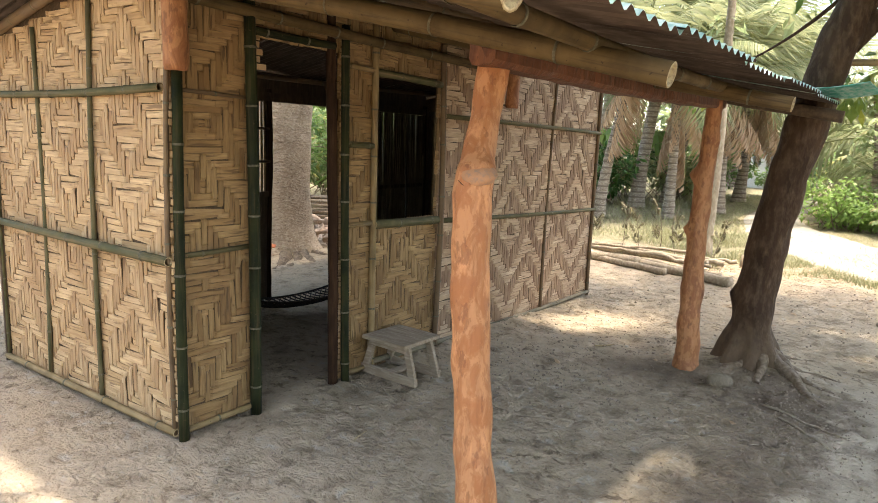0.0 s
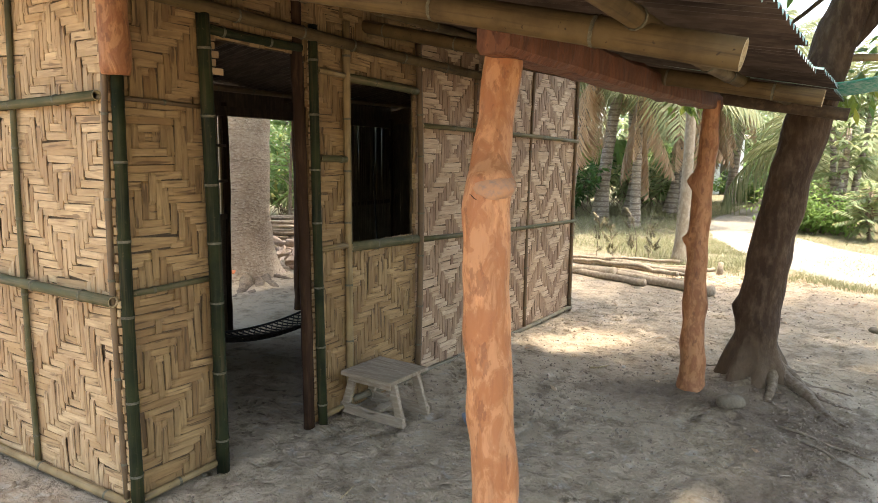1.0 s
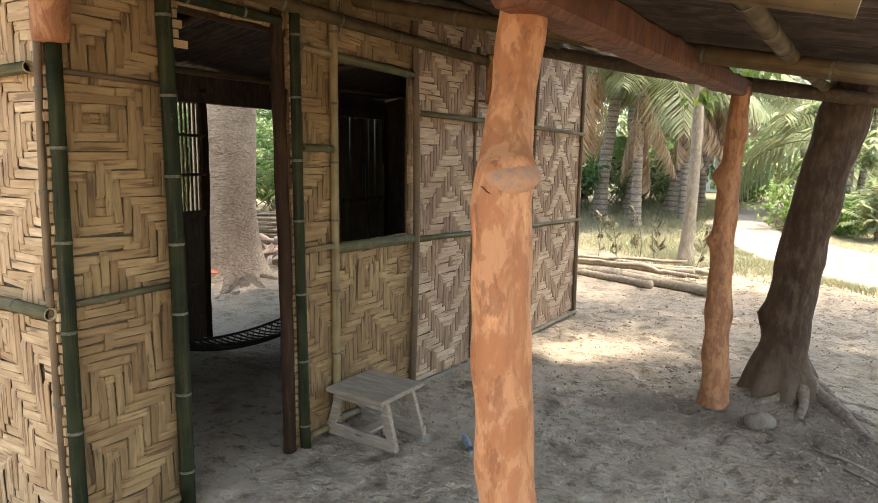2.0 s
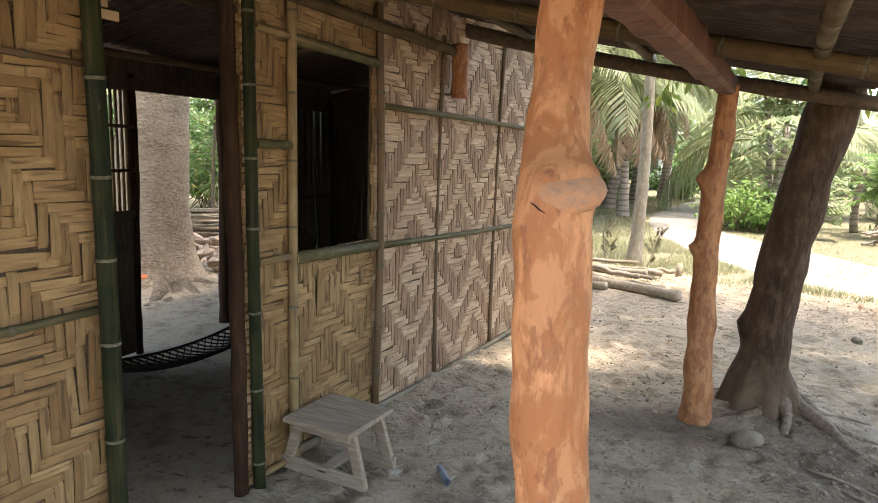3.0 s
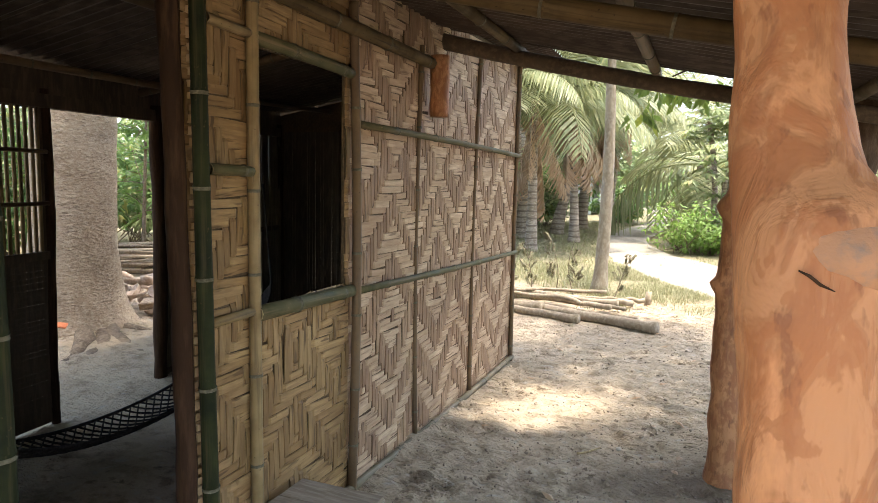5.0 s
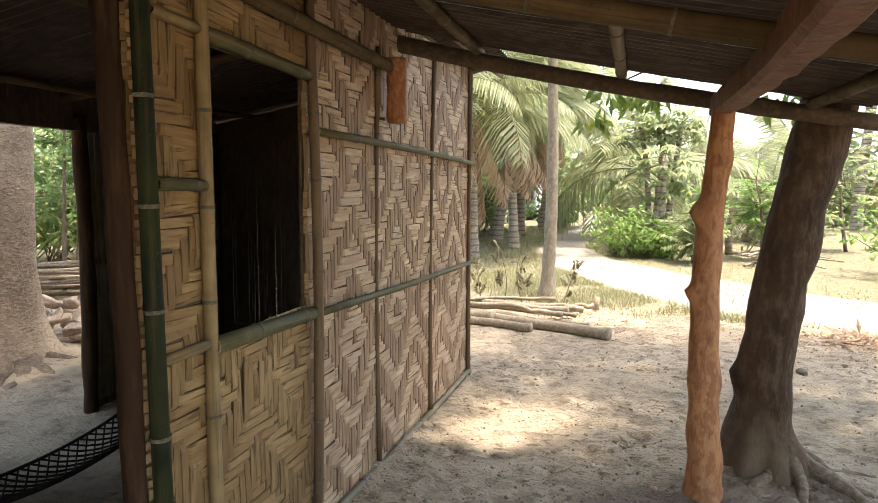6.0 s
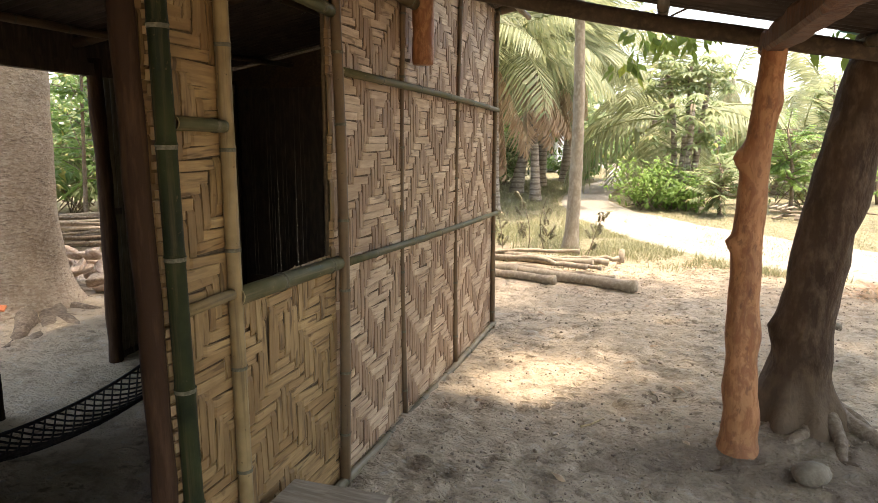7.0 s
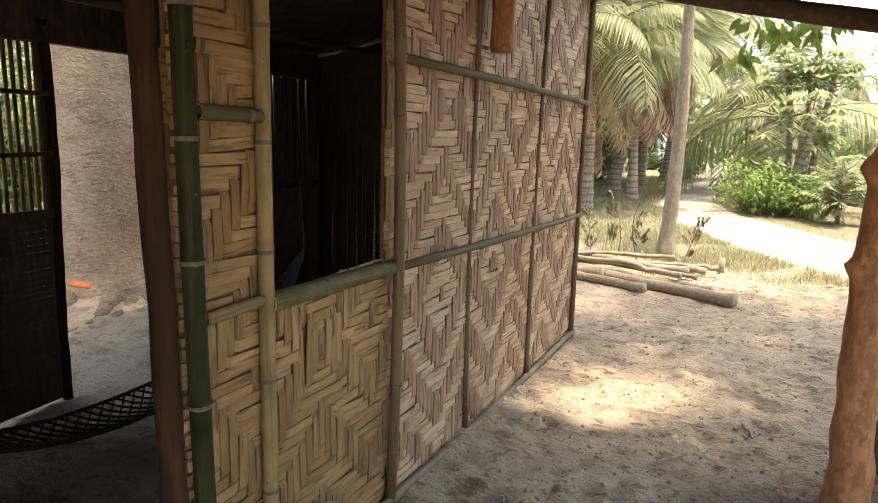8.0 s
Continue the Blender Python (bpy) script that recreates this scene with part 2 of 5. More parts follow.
BIGBARK = plain_noise("pale_bark", (0.34, 0.255, 0.175), (0.235, 0.165, 0.108), (0.42, 0.335, 0.245), 4, 26, bump=1.0, dist=0.02, stretch=(1, 1, 1.9))
big_nodes = BIGBARK.node_tree
big_b = big_nodes.nodes["Principled BSDF"]
big_old = big_b.inputs["Base Color"].links[0].from_socket
big_crack = noisy(big_nodes, place_of(big_nodes), 15, (1, 1, 3.4), 6, 0.66, 0.6)
big_nodes.links.new(mixer(big_nodes, ramp(big_nodes, big_crack, 0.55, 0.66), big_old, (0.150, 0.104, 0.072)), big_b.inputs["Base Color"])
PALMBARK = plain_noise("palm_bark", (0.30, 0.245, 0.185), (0.15, 0.112, 0.080), (0.44, 0.38, 0.31), 6, 22, bump=0.9, dist=0.014, stretch=(1, 1, 2.2))
GREYTRUNK = plain_noise("grey_trunk", (0.27, 0.225, 0.165), (0.19, 0.152, 0.108), (0.36, 0.31, 0.24), 4, 24, bump=0.5, dist=0.006, stretch=(1, 1, 0.6))
palm_nodes = PALMBARK.node_tree
palm_b = palm_nodes.nodes["Principled BSDF"]
palm_old = palm_b.inputs["Base Color"].links[0].from_socket
palm_rings = palm_nodes.nodes.new("ShaderNodeTexWave")
palm_rings.bands_direction = "Z"
palm_rings.inputs["Scale"].default_value, palm_rings.inputs["Distortion"].default_value, palm_rings.inputs["Detail"].default_value = 2.4, 1.6, 2.0
palm_nodes.links.new(place_of(palm_nodes), palm_rings.inputs["Vector"])
palm_nodes.links.new(mixer(palm_nodes, ramp(palm_nodes, palm_rings.outputs["Fac"], 0.30, 0.05), palm_old, (0.155, 0.118, 0.088)), palm_b.inputs["Base Color"])
GREYWOOD = plain_noise("dusty_plank", (0.265, 0.203, 0.140), (0.18, 0.134, 0.09), (0.345, 0.28, 0.205), 6, 45, stretch=(0.25, 1.5, 1.5))
LOGWOOD = plain_noise("cut_log", (0.26, 0.205, 0.145), (0.19, 0.145, 0.10), (0.36, 0.30, 0.22), 6, 30)
STONE = plain_noise("stone", (0.165, 0.130, 0.090), (0.12, 0.094, 0.064), (0.21, 0.172, 0.122), 8, 60)
CLOD = plain_noise("earth_clod", (0.24, 0.185, 0.135), (0.15, 0.115, 0.085), (0.30, 0.24, 0.18), 9, 60)
TIN = plain_noise("rusty_tin", (0.078, 0.055, 0.041), (0.036, 0.024, 0.018), (0.115, 0.088, 0.070), 4, 30, rough=0.6, bump=0.15, stretch=(0.3, 1, 1), metal=0.25)
TINGREEN = plain_noise("green_paint_tin", (0.04, 0.26, 0.19), (0.08, 0.36, 0.28), (0.4, 0.5, 0.45), 3, 25, rough=0.45, bump=0.1)
TINPALE = plain_noise("weathered_paint_tin", (0.18, 0.34, 0.28), (0.32, 0.42, 0.37), (0.58, 0.62, 0.57), 3, 25, rough=0.5, bump=0.1)
NET = plain_noise("black_cord", (0.02, 0.018, 0.016), (0.035, 0.03, 0.026), (0.06, 0.05, 0.045), 10, 90)
DARKSLAT = plain_noise("dark_slat", (0.085, 0.06, 0.042), (0.05, 0.037, 0.027), (0.13, 0.095, 0.065), 6, 40, stretch=(1, 1, 0.2))
PIPE = plain_noise("grey_pipe", (0.20, 0.23, 0.27), (0.15, 0.17, 0.2), (0.3, 0.3, 0.3), 20, 80, rough=0.5)
WHITE = plain_noise("white_wall", (0.75, 0.75, 0.72), (0.66, 0.66, 0.62), (0.55, 0.55, 0.5), 2, 20)
LEAF = leaf_material("broad_leaf", (0.060, 0.120, 0.034), (0.14, 0.215, 0.062), (0.30, 0.26, 0.08))
LEAFDARK = leaf_material("deep_leaf", (0.030, 0.075, 0.022), (0.07, 0.15, 0.035), glow=0.35)
# pale green, lightened so that the far haze is in the colour
LEAFPALE = leaf_material("pale_leaf", (0.150, 0.200, 0.085), (0.255, 0.295, 0.140), (0.36, 0.32, 0.15), glow=0.5)
LEAFBRIGHT = leaf_material("bush_leaf", (0.095, 0.175, 0.040), (0.20, 0.29, 0.075), glow=0.5)
FROND = leaf_material("palm_leaf", (0.100, 0.135, 0.055), (0.285, 0.290, 0.155), glow=0.45)
DEADFROND = leaf_material("dead_palm_leaf", (0.30, 0.185, 0.11), (0.48, 0.34, 0.215), glow=0.3)
DRYGRASS = leaf_material("dry_grass", (0.32, 0.285, 0.175), (0.205, 0.215, 0.100), (0.38, 0.31, 0.195), glow=0.35)
DRYWEED = leaf_material("dry_weed", (0.085, 0.075, 0.035), (0.15, 0.125, 0.060), glow=0.3)
SPRAY = leaf_material("hanging_leaf", (0.075, 0.125, 0.030), (0.20, 0.26, 0.055), (0.38, 0.36, 0.06), glow=0.5)
HUSK = plain_noise("coconut_husk", (0.40, 0.30, 0.225), (0.27, 0.185, 0.13), (0.50, 0.41, 0.33), 7, 40)


# ---- mesh helpers ----
class Geo:
    """Vertices, faces, slots and texture places of one mesh."""

    def __init__(self):
        self.v, self.f, self.s, self.uv = [], [], [], []

    def face(self, idx, slot=0, uv=None):
        self.f.append(idx)
        self.s.append(slot)
        self.uv.append(uv)

    def mesh(self, name, *mats, smooth=False):
        me = bpy.data.meshes.new(name)
        me.from_pydata(self.v, [], self.f)
        for m in mats:
            me.materials.append(m)
        me.polygons.foreach_set("material_index", self.s)
        if smooth:
            me.polygons.foreach_set("use_smooth", [True] * len(self.f))
        if any(u is not None for u in self.uv):
            lay = me.uv_layers.new(name="UVMap")
            flat = []
            for fc, u in zip(self.f, self.uv):
                for k in range(len(fc)):
                    flat.extend(u[k] if u is not None else (0.0, 0.0))
            lay.data.foreach_set("uv", flat)
        me.update()
        return me


def part(name, geo, mats, parent=None, label="", smooth=False, m=None):
    """One mesh object, under a thing or a part when a parent is given."""
    mats = mats if isinstance(mats, (list, tuple)) else (mats,)
    me = geo.mesh(name, *mats, smooth=smooth) if isinstance(geo, Geo) else geo
    ob = new(name, me)
    if m is not None:
        ob.matrix_basis = m
    if parent is not None:
        ob.parent = parent
    if label:
        ob["label"] = label
    return ob


def thing(name, label, category, group="", kind="", m=None):
    ob = tagged(new(name), label, category, group, kind)
    if m is not None:
        ob.matrix_basis = m
    return ob


def box(geo, a, b, slot=0, m=None):
    n = len(geo.v)
    for z in (a[2], b[2]):
        for x, y in ((a[0], a[1]), (b[0], a[1]), (b[0], b[1]), (a[0], b[1])):
            p = Vector((x, y, z))
            geo.v.append(tuple(m @ p if m is not None else p))
    for q in ((3, 2, 1, 0), (4, 5, 6, 7), (0, 1, 5, 4), (1, 2, 6, 5), (2, 3, 7, 6), (3, 0, 4, 7)):
        geo.face(tuple(n + i for i in q), slot)


def slab(geo, a, b, bev=0.004, m=None, slot=0):
    """A board with worn, bevelled edges."""
    bm = bmesh.new()
    bmesh.ops.create_cube(bm, size=1.0)
    for v in bm.verts:
        v.co = Vector([a[i] + (v.co[i] + 0.5) * (b[i] - a[i]) for i in range(3)])
    bmesh.ops.bevel(bm, geom=bm.edges[:], offset=bev, segments=1, affect="EDGES")
    n = len(geo.v)
    bm.verts.index_update()
    for v in bm.verts:
        geo.v.append(tuple(m @ v.co if m is not None else v.co))
    for f in bm.faces:
        geo.face(tuple(n + v.index for v in f.verts), slot)
    bm.free()


def tube(geo, pts, radii, n=12, slots=None, rough=0.0, bumps=(), cap=True, seed=0.0, freq=6.0, capslot=0, twist=0.0):
    """A loft of rings along pts; bumps are (along, angle, wide, round, high) knots."""
    pts = [Vector(p) for p in pts]
    base = len(geo.v)
    side = None
    far = [0.0]
    for a, b in zip(pts, pts[1:]):
        far.append(far[-1] + (b - a).length)
    for i, p in enumerate(pts):
        d = (pts[min(i + 1, len(pts) - 1)] - pts[max(i - 1, 0)]).normalized()
        if side is None:
            side = d.cross(Vector((0, 1, 0.13)) if abs(d.y) < 0.9 else Vector((1, 0, 0.1))).normalized()
        side = (side - d * side.dot(d)).normalized()
        up = d.cross(side)
        for k in range(n):
            ang = 2 * math.pi * k / n
            w = side * math.cos(ang) + up * math.sin(ang)
            r = radii[i]
            if rough:
                r *= 1 + rough * noise.noise((p + w * radii[i]) * freq + Vector((seed, seed, seed)))
            for along, where, wide, rnd, high in bumps:
                da = (ang - where + math.pi) % (2 * math.pi) - math.pi
                r += high * math.exp(-((far[i] - along) / wide) ** 2 - (da / rnd) ** 2)
            geo.v.append(tuple(p + w * r))
    for i in range(len(pts) - 1):
        for k in range(n):
            k2 = (k + 1) % n
            q = (base + i * n + k, base + i * n + k2, base + (i + 1) * n + k2, base + (i + 1) * n + k)
            c = 2 * math.pi * radii[i] / n
            geo.face(q, slots[i] if slots else 0, ((far[i], k * c), (far[i], (k + 1) * c), (far[i + 1], (k + 1) * c), (far[i + 1], k * c)))
    if cap:
        geo.face(tuple(base + k for k in reversed(range(n))), capslot)
        last = base + (len(pts) - 1) * n
        geo.face(tuple(last + k for k in range(n)), capslot)


def bamboo_geo(p0, p1, r, gap=0.3, n=12, bend=0.008, seed=0, taper=0.06, hollow=True):
    """A bamboo culm with swollen, ringed nodes and open ends. Slot 0 culm, 1 rings, 2 pith."""
    rng = random.Random(seed)
    p0, p1 = Vector(p0), Vector(p1)
    length = (p1 - p0).length
    ts, rs, sl = [0.0], [r], []
    z = gap * rng.uniform(0.3, 0.9)
    while z < length - 0.03:
        for dz, k in ((-0.02, 1.0), (-0.006, 1.05), (0.0, 0.97), (0.005, 1.1), (0.012, 1.03), (0.03, 1.0)):
            if 0 < z + dz < length:
                sl.append(1 if dz in (0.0, 0.005) else 0)
                ts.append(z + dz)
                rs.append(r * k)
        z += gap * rng.uniform(0.85, 1.2)
    sl.append(0)
    ts.append(length)
    rs.append(r)
    off = Vector((rng.uniform(-1, 1), rng.uniform(-1, 1), rng.uniform(-1, 1)))
    d = (p1 - p0).normalized()
    off = (off - d * off.dot(d)) * bend * length
    pts = [p0.lerp(p1, t / length) + off * math.sin(math.pi * t / length) for t in ts]
    rs = [q * (1 - taper * t / length) for q, t in zip(rs, ts)]
    geo = Geo()
    tube(geo, pts, rs, n, sl, cap=not hollow)
    if hollow:
        for i0, inward in ((0, d), (len(pts) - 1, -d)):
            b0 = len(geo.v)
            for shrink, deep in ((0.78, 0.0), (0.74, 0.04)):
                for k in range(n):
                    w = Vector(geo.v[i0 * n + k]) - pts[i0]
                    geo.v.append(tuple(pts[i0] + w * shrink + inward * deep))
            for k in range(n):
                k2 = (k + 1) % n
                o, i1, i2 = i0 * n, b0, b0 + n
                qs = ((o + k, o + k2, i1 + k2, i1 + k), (i1 + k, i1 + k2, i2 + k2, i2 + k))
                for q in qs:
                    geo.face(q if i0 else q[::-1], 2)
            geo.face(tuple(b0 + n + k for k in range(n)), 2)
    return geo


def bamboo(name, p0, p1, r, mat, parent=None, label="", seed=0, **kw):
    return part(name, bamboo_geo(p0, p1, r, seed=seed, **kw), (mat, RING, HOLLOW), parent, label, smooth=True)


def node_rings(ob):
    """Splits the raised rings of a culm off as parts of their own."""
    me = ob.data
    rings = [p for p in me.polygons if p.material_index == 1]
    groups = []
    for p in rings:
        c = me.vertices[p.vertices[0]].co
        near = next((g for g in groups if (g[0] - c).length < 0.13), None)
        if near is None:
            near = (c.copy(), [])
            groups.append(near)
        near[1].append(p)
    for _, ps in groups:
        g, seen = Geo(), {}
        for p in ps:
            for i in p.vertices:
                if i not in seen:
                    seen[i] = len(g.v)
                    g.v.append(tuple(me.vertices[i].co + me.vertices[i].normal * 0.0015))
            g.face(tuple(seen[i] for i in p.vertices))
        part("node_ring", g, RING, ob, smooth=True)
    return ob


# ---- ground and road ----
HX0, HX1, HY0, HY1 = -4.60, -2.865, 1.68, 6.25     # the hut's plan
WALL_TOP, FALL = 2.27, 0.178                       # front wall top and the roof's fall to the back
PORCH_Z, PORCH_FALL = 1.783, 0.210                  # eave sheet height at x = -0.6


def mound(x, y):
    h = 0.0
    for mx, my, w, top in ((-0.96, 4.87, 0.44, 0.085), (-1.29, 4.52, 0.2, 0.025), (-1.22, 1.89, 0.2, 0.02), (-6.6, 5.3, 1.1, 0.10), (-2.95, 3.9, 0.55, 0.045), (-2.95, 4.7, 0.45, 0.03)):
        h += top * math.exp(-((x - mx) ** 2 + (y - my) ** 2) / (w * w))
    return h


@functools.lru_cache(maxsize=None)
def tread(i, j):
    """A footprint of the cell i, j: place, direction, length, width, depth."""
    r = random.Random(i * 7919 + j * 104729 + 5)
    a, deep = r.uniform(0, 6.283), r.choice((0.0, 0.013, 0.021, 0.029))
    return (i + r.random()) * 0.15, (j + r.random()) * 0.15, math.cos(a), math.sin(a), r.uniform(0.035, 0.08), r.uniform(0.024, 0.036), deep


def treads(x, y):
    h, i0, j0 = 0.0, math.floor(x / 0.15), math.floor(y / 0.15)
    for i in (i0 - 1, i0, i0 + 1):
        for j in (j0 - 1, j0, j0 + 1):
            cx0, cy0, ca, sa, ln, wd, deep = tread(i, j)
            u, v = ((x - cx0) * ca + (y - cy0) * sa) / ln, ((y - cy0) * ca - (x - cx0) * sa) / wd
            q = u * u + v * v
            if q < 6:
                h += deep * (0.75 * q - 1.0) * math.exp(-q)
    return h


@functools.lru_cache(maxsize=None)
def ground_z(x, y):
    p = Vector((x, y, 0.0))
    near = 1.0 if -12 < x < 8 and -4 < y < 14 else 0.0
    h = 0.018 * noise.noise(p * 0.9) + 0.010 * noise.noise(p * 2.9 + Vector((7, 3, 1)))
    h += near * (0.011 * noise.noise(p * 6.5) + 0.009 * noise.noise(p * 12.0 + Vector((2, 8, 3))) - 0.010 * max(0.0, noise.noise(p * 8.0 + Vector((5, 1, 9))) - 0.15))
    if -2.9 < x < 1.4 and 0.6 < y < 9.4:
        h += treads(x, y)
    return h + mound(x, y) - 0.012


def spaced(lo, hi, step, out, grow=1.35):
    vals = list(np.arange(lo, hi + step * 0.5, step))
    s, a, b = step, lo, hi
    while a > -out:
        s *= grow
        a -= s
        vals.insert(0, a)
    s = step
    while b < out:
        s *= grow
        b += s
        vals.append(b)
    return [float(v) for v in vals]


gx, gy = spaced(-3.6, 1.5, 0.024, 400, 1.2), spaced(0.6, 9.4, 0.026, 400, 1.2)
geo = Geo()
for y in gy:
    for x in gx:
        geo.v.append((x, y, ground_z(x, y)))
nx = len(gx)
for j in range(len(gy) - 1):
    for i in range(nx - 1):
        geo.face((j * nx + i, j * nx + i + 1, (j + 1) * nx + i + 1, (j + 1) * nx + i))
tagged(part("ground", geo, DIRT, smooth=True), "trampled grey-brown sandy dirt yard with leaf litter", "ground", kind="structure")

ROAD_L = [(6.5, 4.2), (3.0, 6.6), (0.8, 8.5), (-1.0, 9.7), (-2.3, 11.7), (-3.3, 14.3), (-3.9, 17.5), (-3.9, 22.0), (-3.6, 28.0), (-4.5, 36.0), (-7.0, 48.0)]
ROAD_R = [(9.0, 6.0), (5.0, 8.6), (1.6, 10.7), (-0.6, 12.9), (-1.7, 14.6), (-2.4, 16.2), (-2.8, 18.5), (-2.7, 22.0), (-2.4, 28.0), (-3.0, 36.0), (-5.3, 48.0)]


def glide(ps, n):
    """n points on a smooth line through ps."""
    out, last = [], len(ps) - 1
    for i in range(n):
        f = i / (n - 1) * last
        k = min(int(f), last - 1)
        u = f - k
        a, b, c, d = (Vector(ps[max(0, min(last, k + o))]) for o in (-1, 0, 1, 2))
        out.append(0.5 * (2 * b + (c - a) * u + (2 * a - 5 * b + 4 * c - d) * u * u + (3 * b - a - 3 * c + d) * u ** 3))
    return out


geo = Geo()
left, right, cols = glide(ROAD_L, 180), glide(ROAD_R, 180), 14
for a, b in zip(left, right):
    for k in range(cols + 1):
        q = a.lerp(b, k / cols)
        if k in (0, cols):
            q = q + (b - a) * 0.10 * noise.noise(Vector((q.x * 1.3, q.y * 1.3, k)))
        crown = -0.03 if k in (0, cols) else 0.012
        geo.v.append((q.x, q.y, ground_z(q.x, q.y) + crown))
for i in range(len(left) - 1):
    for k in range(cols):
        n0 = i * (cols + 1) + k
        geo.face((n0, n0 + 1, n0 + cols + 2, n0 + cols + 1))
tagged(part("road", geo, SAND, smooth=True), "pale winding sandy track in full sun", "road", kind="structure")


# ---- the hut: walls of woven bamboo ----
CELL = 0.032


def tri(i, p):
    i = i % (2 * p)
    return i if i < p else 2 * p - i


def over(i, j, seed):
    """Whether the level strip lies on top at a crossing of the twill, whose diamonds repeat."""
    slip = int(3.0 * noise.noise(Vector((i * 0.09, j * 0.09, seed))))
    return (tri(i + 3 + seed, 9) + tri(j + slip, 23)) % 9 < (5 if (i // 18 + j // 23) % 2 else 4)


PIECES = {}


def strip_geo(geo, n, m, rng, slot=0):
    """One strip showing between two crossings: raised in its middle, tucked in at both ends."""
    length, half = n * CELL, CELL * rng.uniform(0.455, 0.515)
    b0 = len(geo.v)
    lift = rng.uniform(0.0, 0.0025) + 0.0006 * min(n, 5)
    st = ((-0.004, -0.0025), (min(0.012, length * 0.3), lift), (length - min(0.012, length * 0.3), lift), (length + 0.004, -0.0025))
    skew = rng.uniform(-0.003, 0.003)
    for k, (u, z) in enumerate(st):
        dv = skew * (k / 1.5 - 1)
        for v, dz in ((-half, -0.004), (-half * 0.93, 0.0), (half * 0.93, 0.0), (half, -0.004)):
            geo.v.append(tuple(m @ Vector((u, v + dv, z + dz + 0.001 * (v > 0)))))
    for k in range(3):
        for c in range(3):
            q = b0 + k * 4 + c
            us, vs = (st[k][0], st[k + 1][0]), (-half + c * half * 0.66, -half + (c + 1) * half * 0.66)
            geo.face((q, q + 4, q + 5, q + 1), slot, ((us[0], vs[0]), (us[1], vs[0]), (us[1], vs[1]), (us[0], vs[1])))


def strip_piece(n, variant, mat):
    key = (n, variant, mat.name)
    if key not in PIECES:
        g = Geo()
        strip_geo(g, n, Matrix.Identity(4), random.Random(n * 31 + variant))
        PIECES[key] = g.mesh("strip", mat)
    return PIECES[key]


LATE = []                                          # the single strips, made at the end of the file


def weave(parent, m, width, height, solid, seed, single=None, mats=(WEAVE, WEAVEUP)):
    """Woven skin on a wall: m takes (along, up, outward) to the world; solid tells where there is wall."""
    rng = random.Random(seed)
    ni, nj = int(width / CELL) + 1, int(height / CELL) + 1
    runs = []
    for j in range(nj):
        i = 0
        while i < ni:
            if over(i, j, seed) and solid((i + 0.5) * CELL, (j + 0.5) * CELL):
                k = i
                while k < ni and k - i < 7 and over(k, j, seed) and solid((k + 0.5) * CELL, (j + 0.5) * CELL):
                    k += 1
                runs.append((i, j, k - i, True))
                i = k
            else:
                i += 1
    for i in range(ni):
        j = 0
        while j < nj:
            if not over(i, j, seed) and solid((i + 0.5) * CELL, (j + 0.5) * CELL):
                k = j
                while k < nj and k - j < 7 and not over(i, k, seed) and solid((i + 0.5) * CELL, (k + 0.5) * CELL):
                    k += 1
                runs.append((i, j, k - j, False))
                j = k
            else:
                j += 1
    rest, made = Geo(), 0
    for i, j, n, level in runs:
        a, b = ((i * CELL, (j + 0.5) * CELL) if level else ((i + 0.5) * CELL, j * CELL))
        tilt = rng.gauss(0, 1.7)
        tr = m @ pose(a, b, rng.uniform(0.0, 0.0025), 0, 0, (0 if level else 90) + tilt)
        if single and made < 300 and single(a, b):
            LATE.append((parent, n, rng.randrange(4), mats[0 if level else 1], tr))
            made += 1
        else:
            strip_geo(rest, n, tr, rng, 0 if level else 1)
    ob = part("woven_strips", rest, mats, parent)
    ob["kind"] = "stuff"


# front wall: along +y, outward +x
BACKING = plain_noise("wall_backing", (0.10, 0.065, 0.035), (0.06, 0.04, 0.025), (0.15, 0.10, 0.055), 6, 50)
DOOR, WIN = (2.15, 2.745, 1.965), (3.06, 3.665, 0.955, 1.85)


def sheet_with_gaps(geo, m, outline, holes, thick=0.012):
    """A thin wall of boxes left round rectangular holes. outline: width, height at 0, height at the end."""
    w, h0, h1 = outline
    cuts = sorted({0.0, w, *(c for h in holes for c in h[:2])})
    for a, b in zip(cuts, cuts[1:]):
        spans, z = [], 0.0
        for h in sorted((h for h in holes if h[0] <= a and h[1] >= b), key=lambda h: h[2]):
            if h[2] > z:
                spans.append((z, h[2], h[2]))
            z = h[3]
        spans.append((z, h0 + (h1 - h0) * a / w, h0 + (h1 - h0) * b / w))
        for lo, ta, tb in spans:
            n = len(geo.v)
            for d in (-thick, 0.0):
                for p in ((a, lo), (b, lo), (b, tb), (a, ta)):
                    geo.v.append(tuple(m @ Vector((p[0], p[1], d))))
            for q in ((3, 2, 1, 0), (4, 5, 6, 7), (0, 1, 5, 4), (1, 2, 6, 5), (2, 3, 7, 6), (3, 0, 4, 7)):
                geo.face(tuple(n + i for i in q))


def wall_map(origin, along, out):
    a, o = Vector(along).normalized(), Vector(out).normalized()
    return Matrix(((a.x, 0, o.x, origin[0]), (a.y, 0, o.y, origin[1]), (a.z, 1, o.z, origin[2]), (0, 0, 0, 1)))


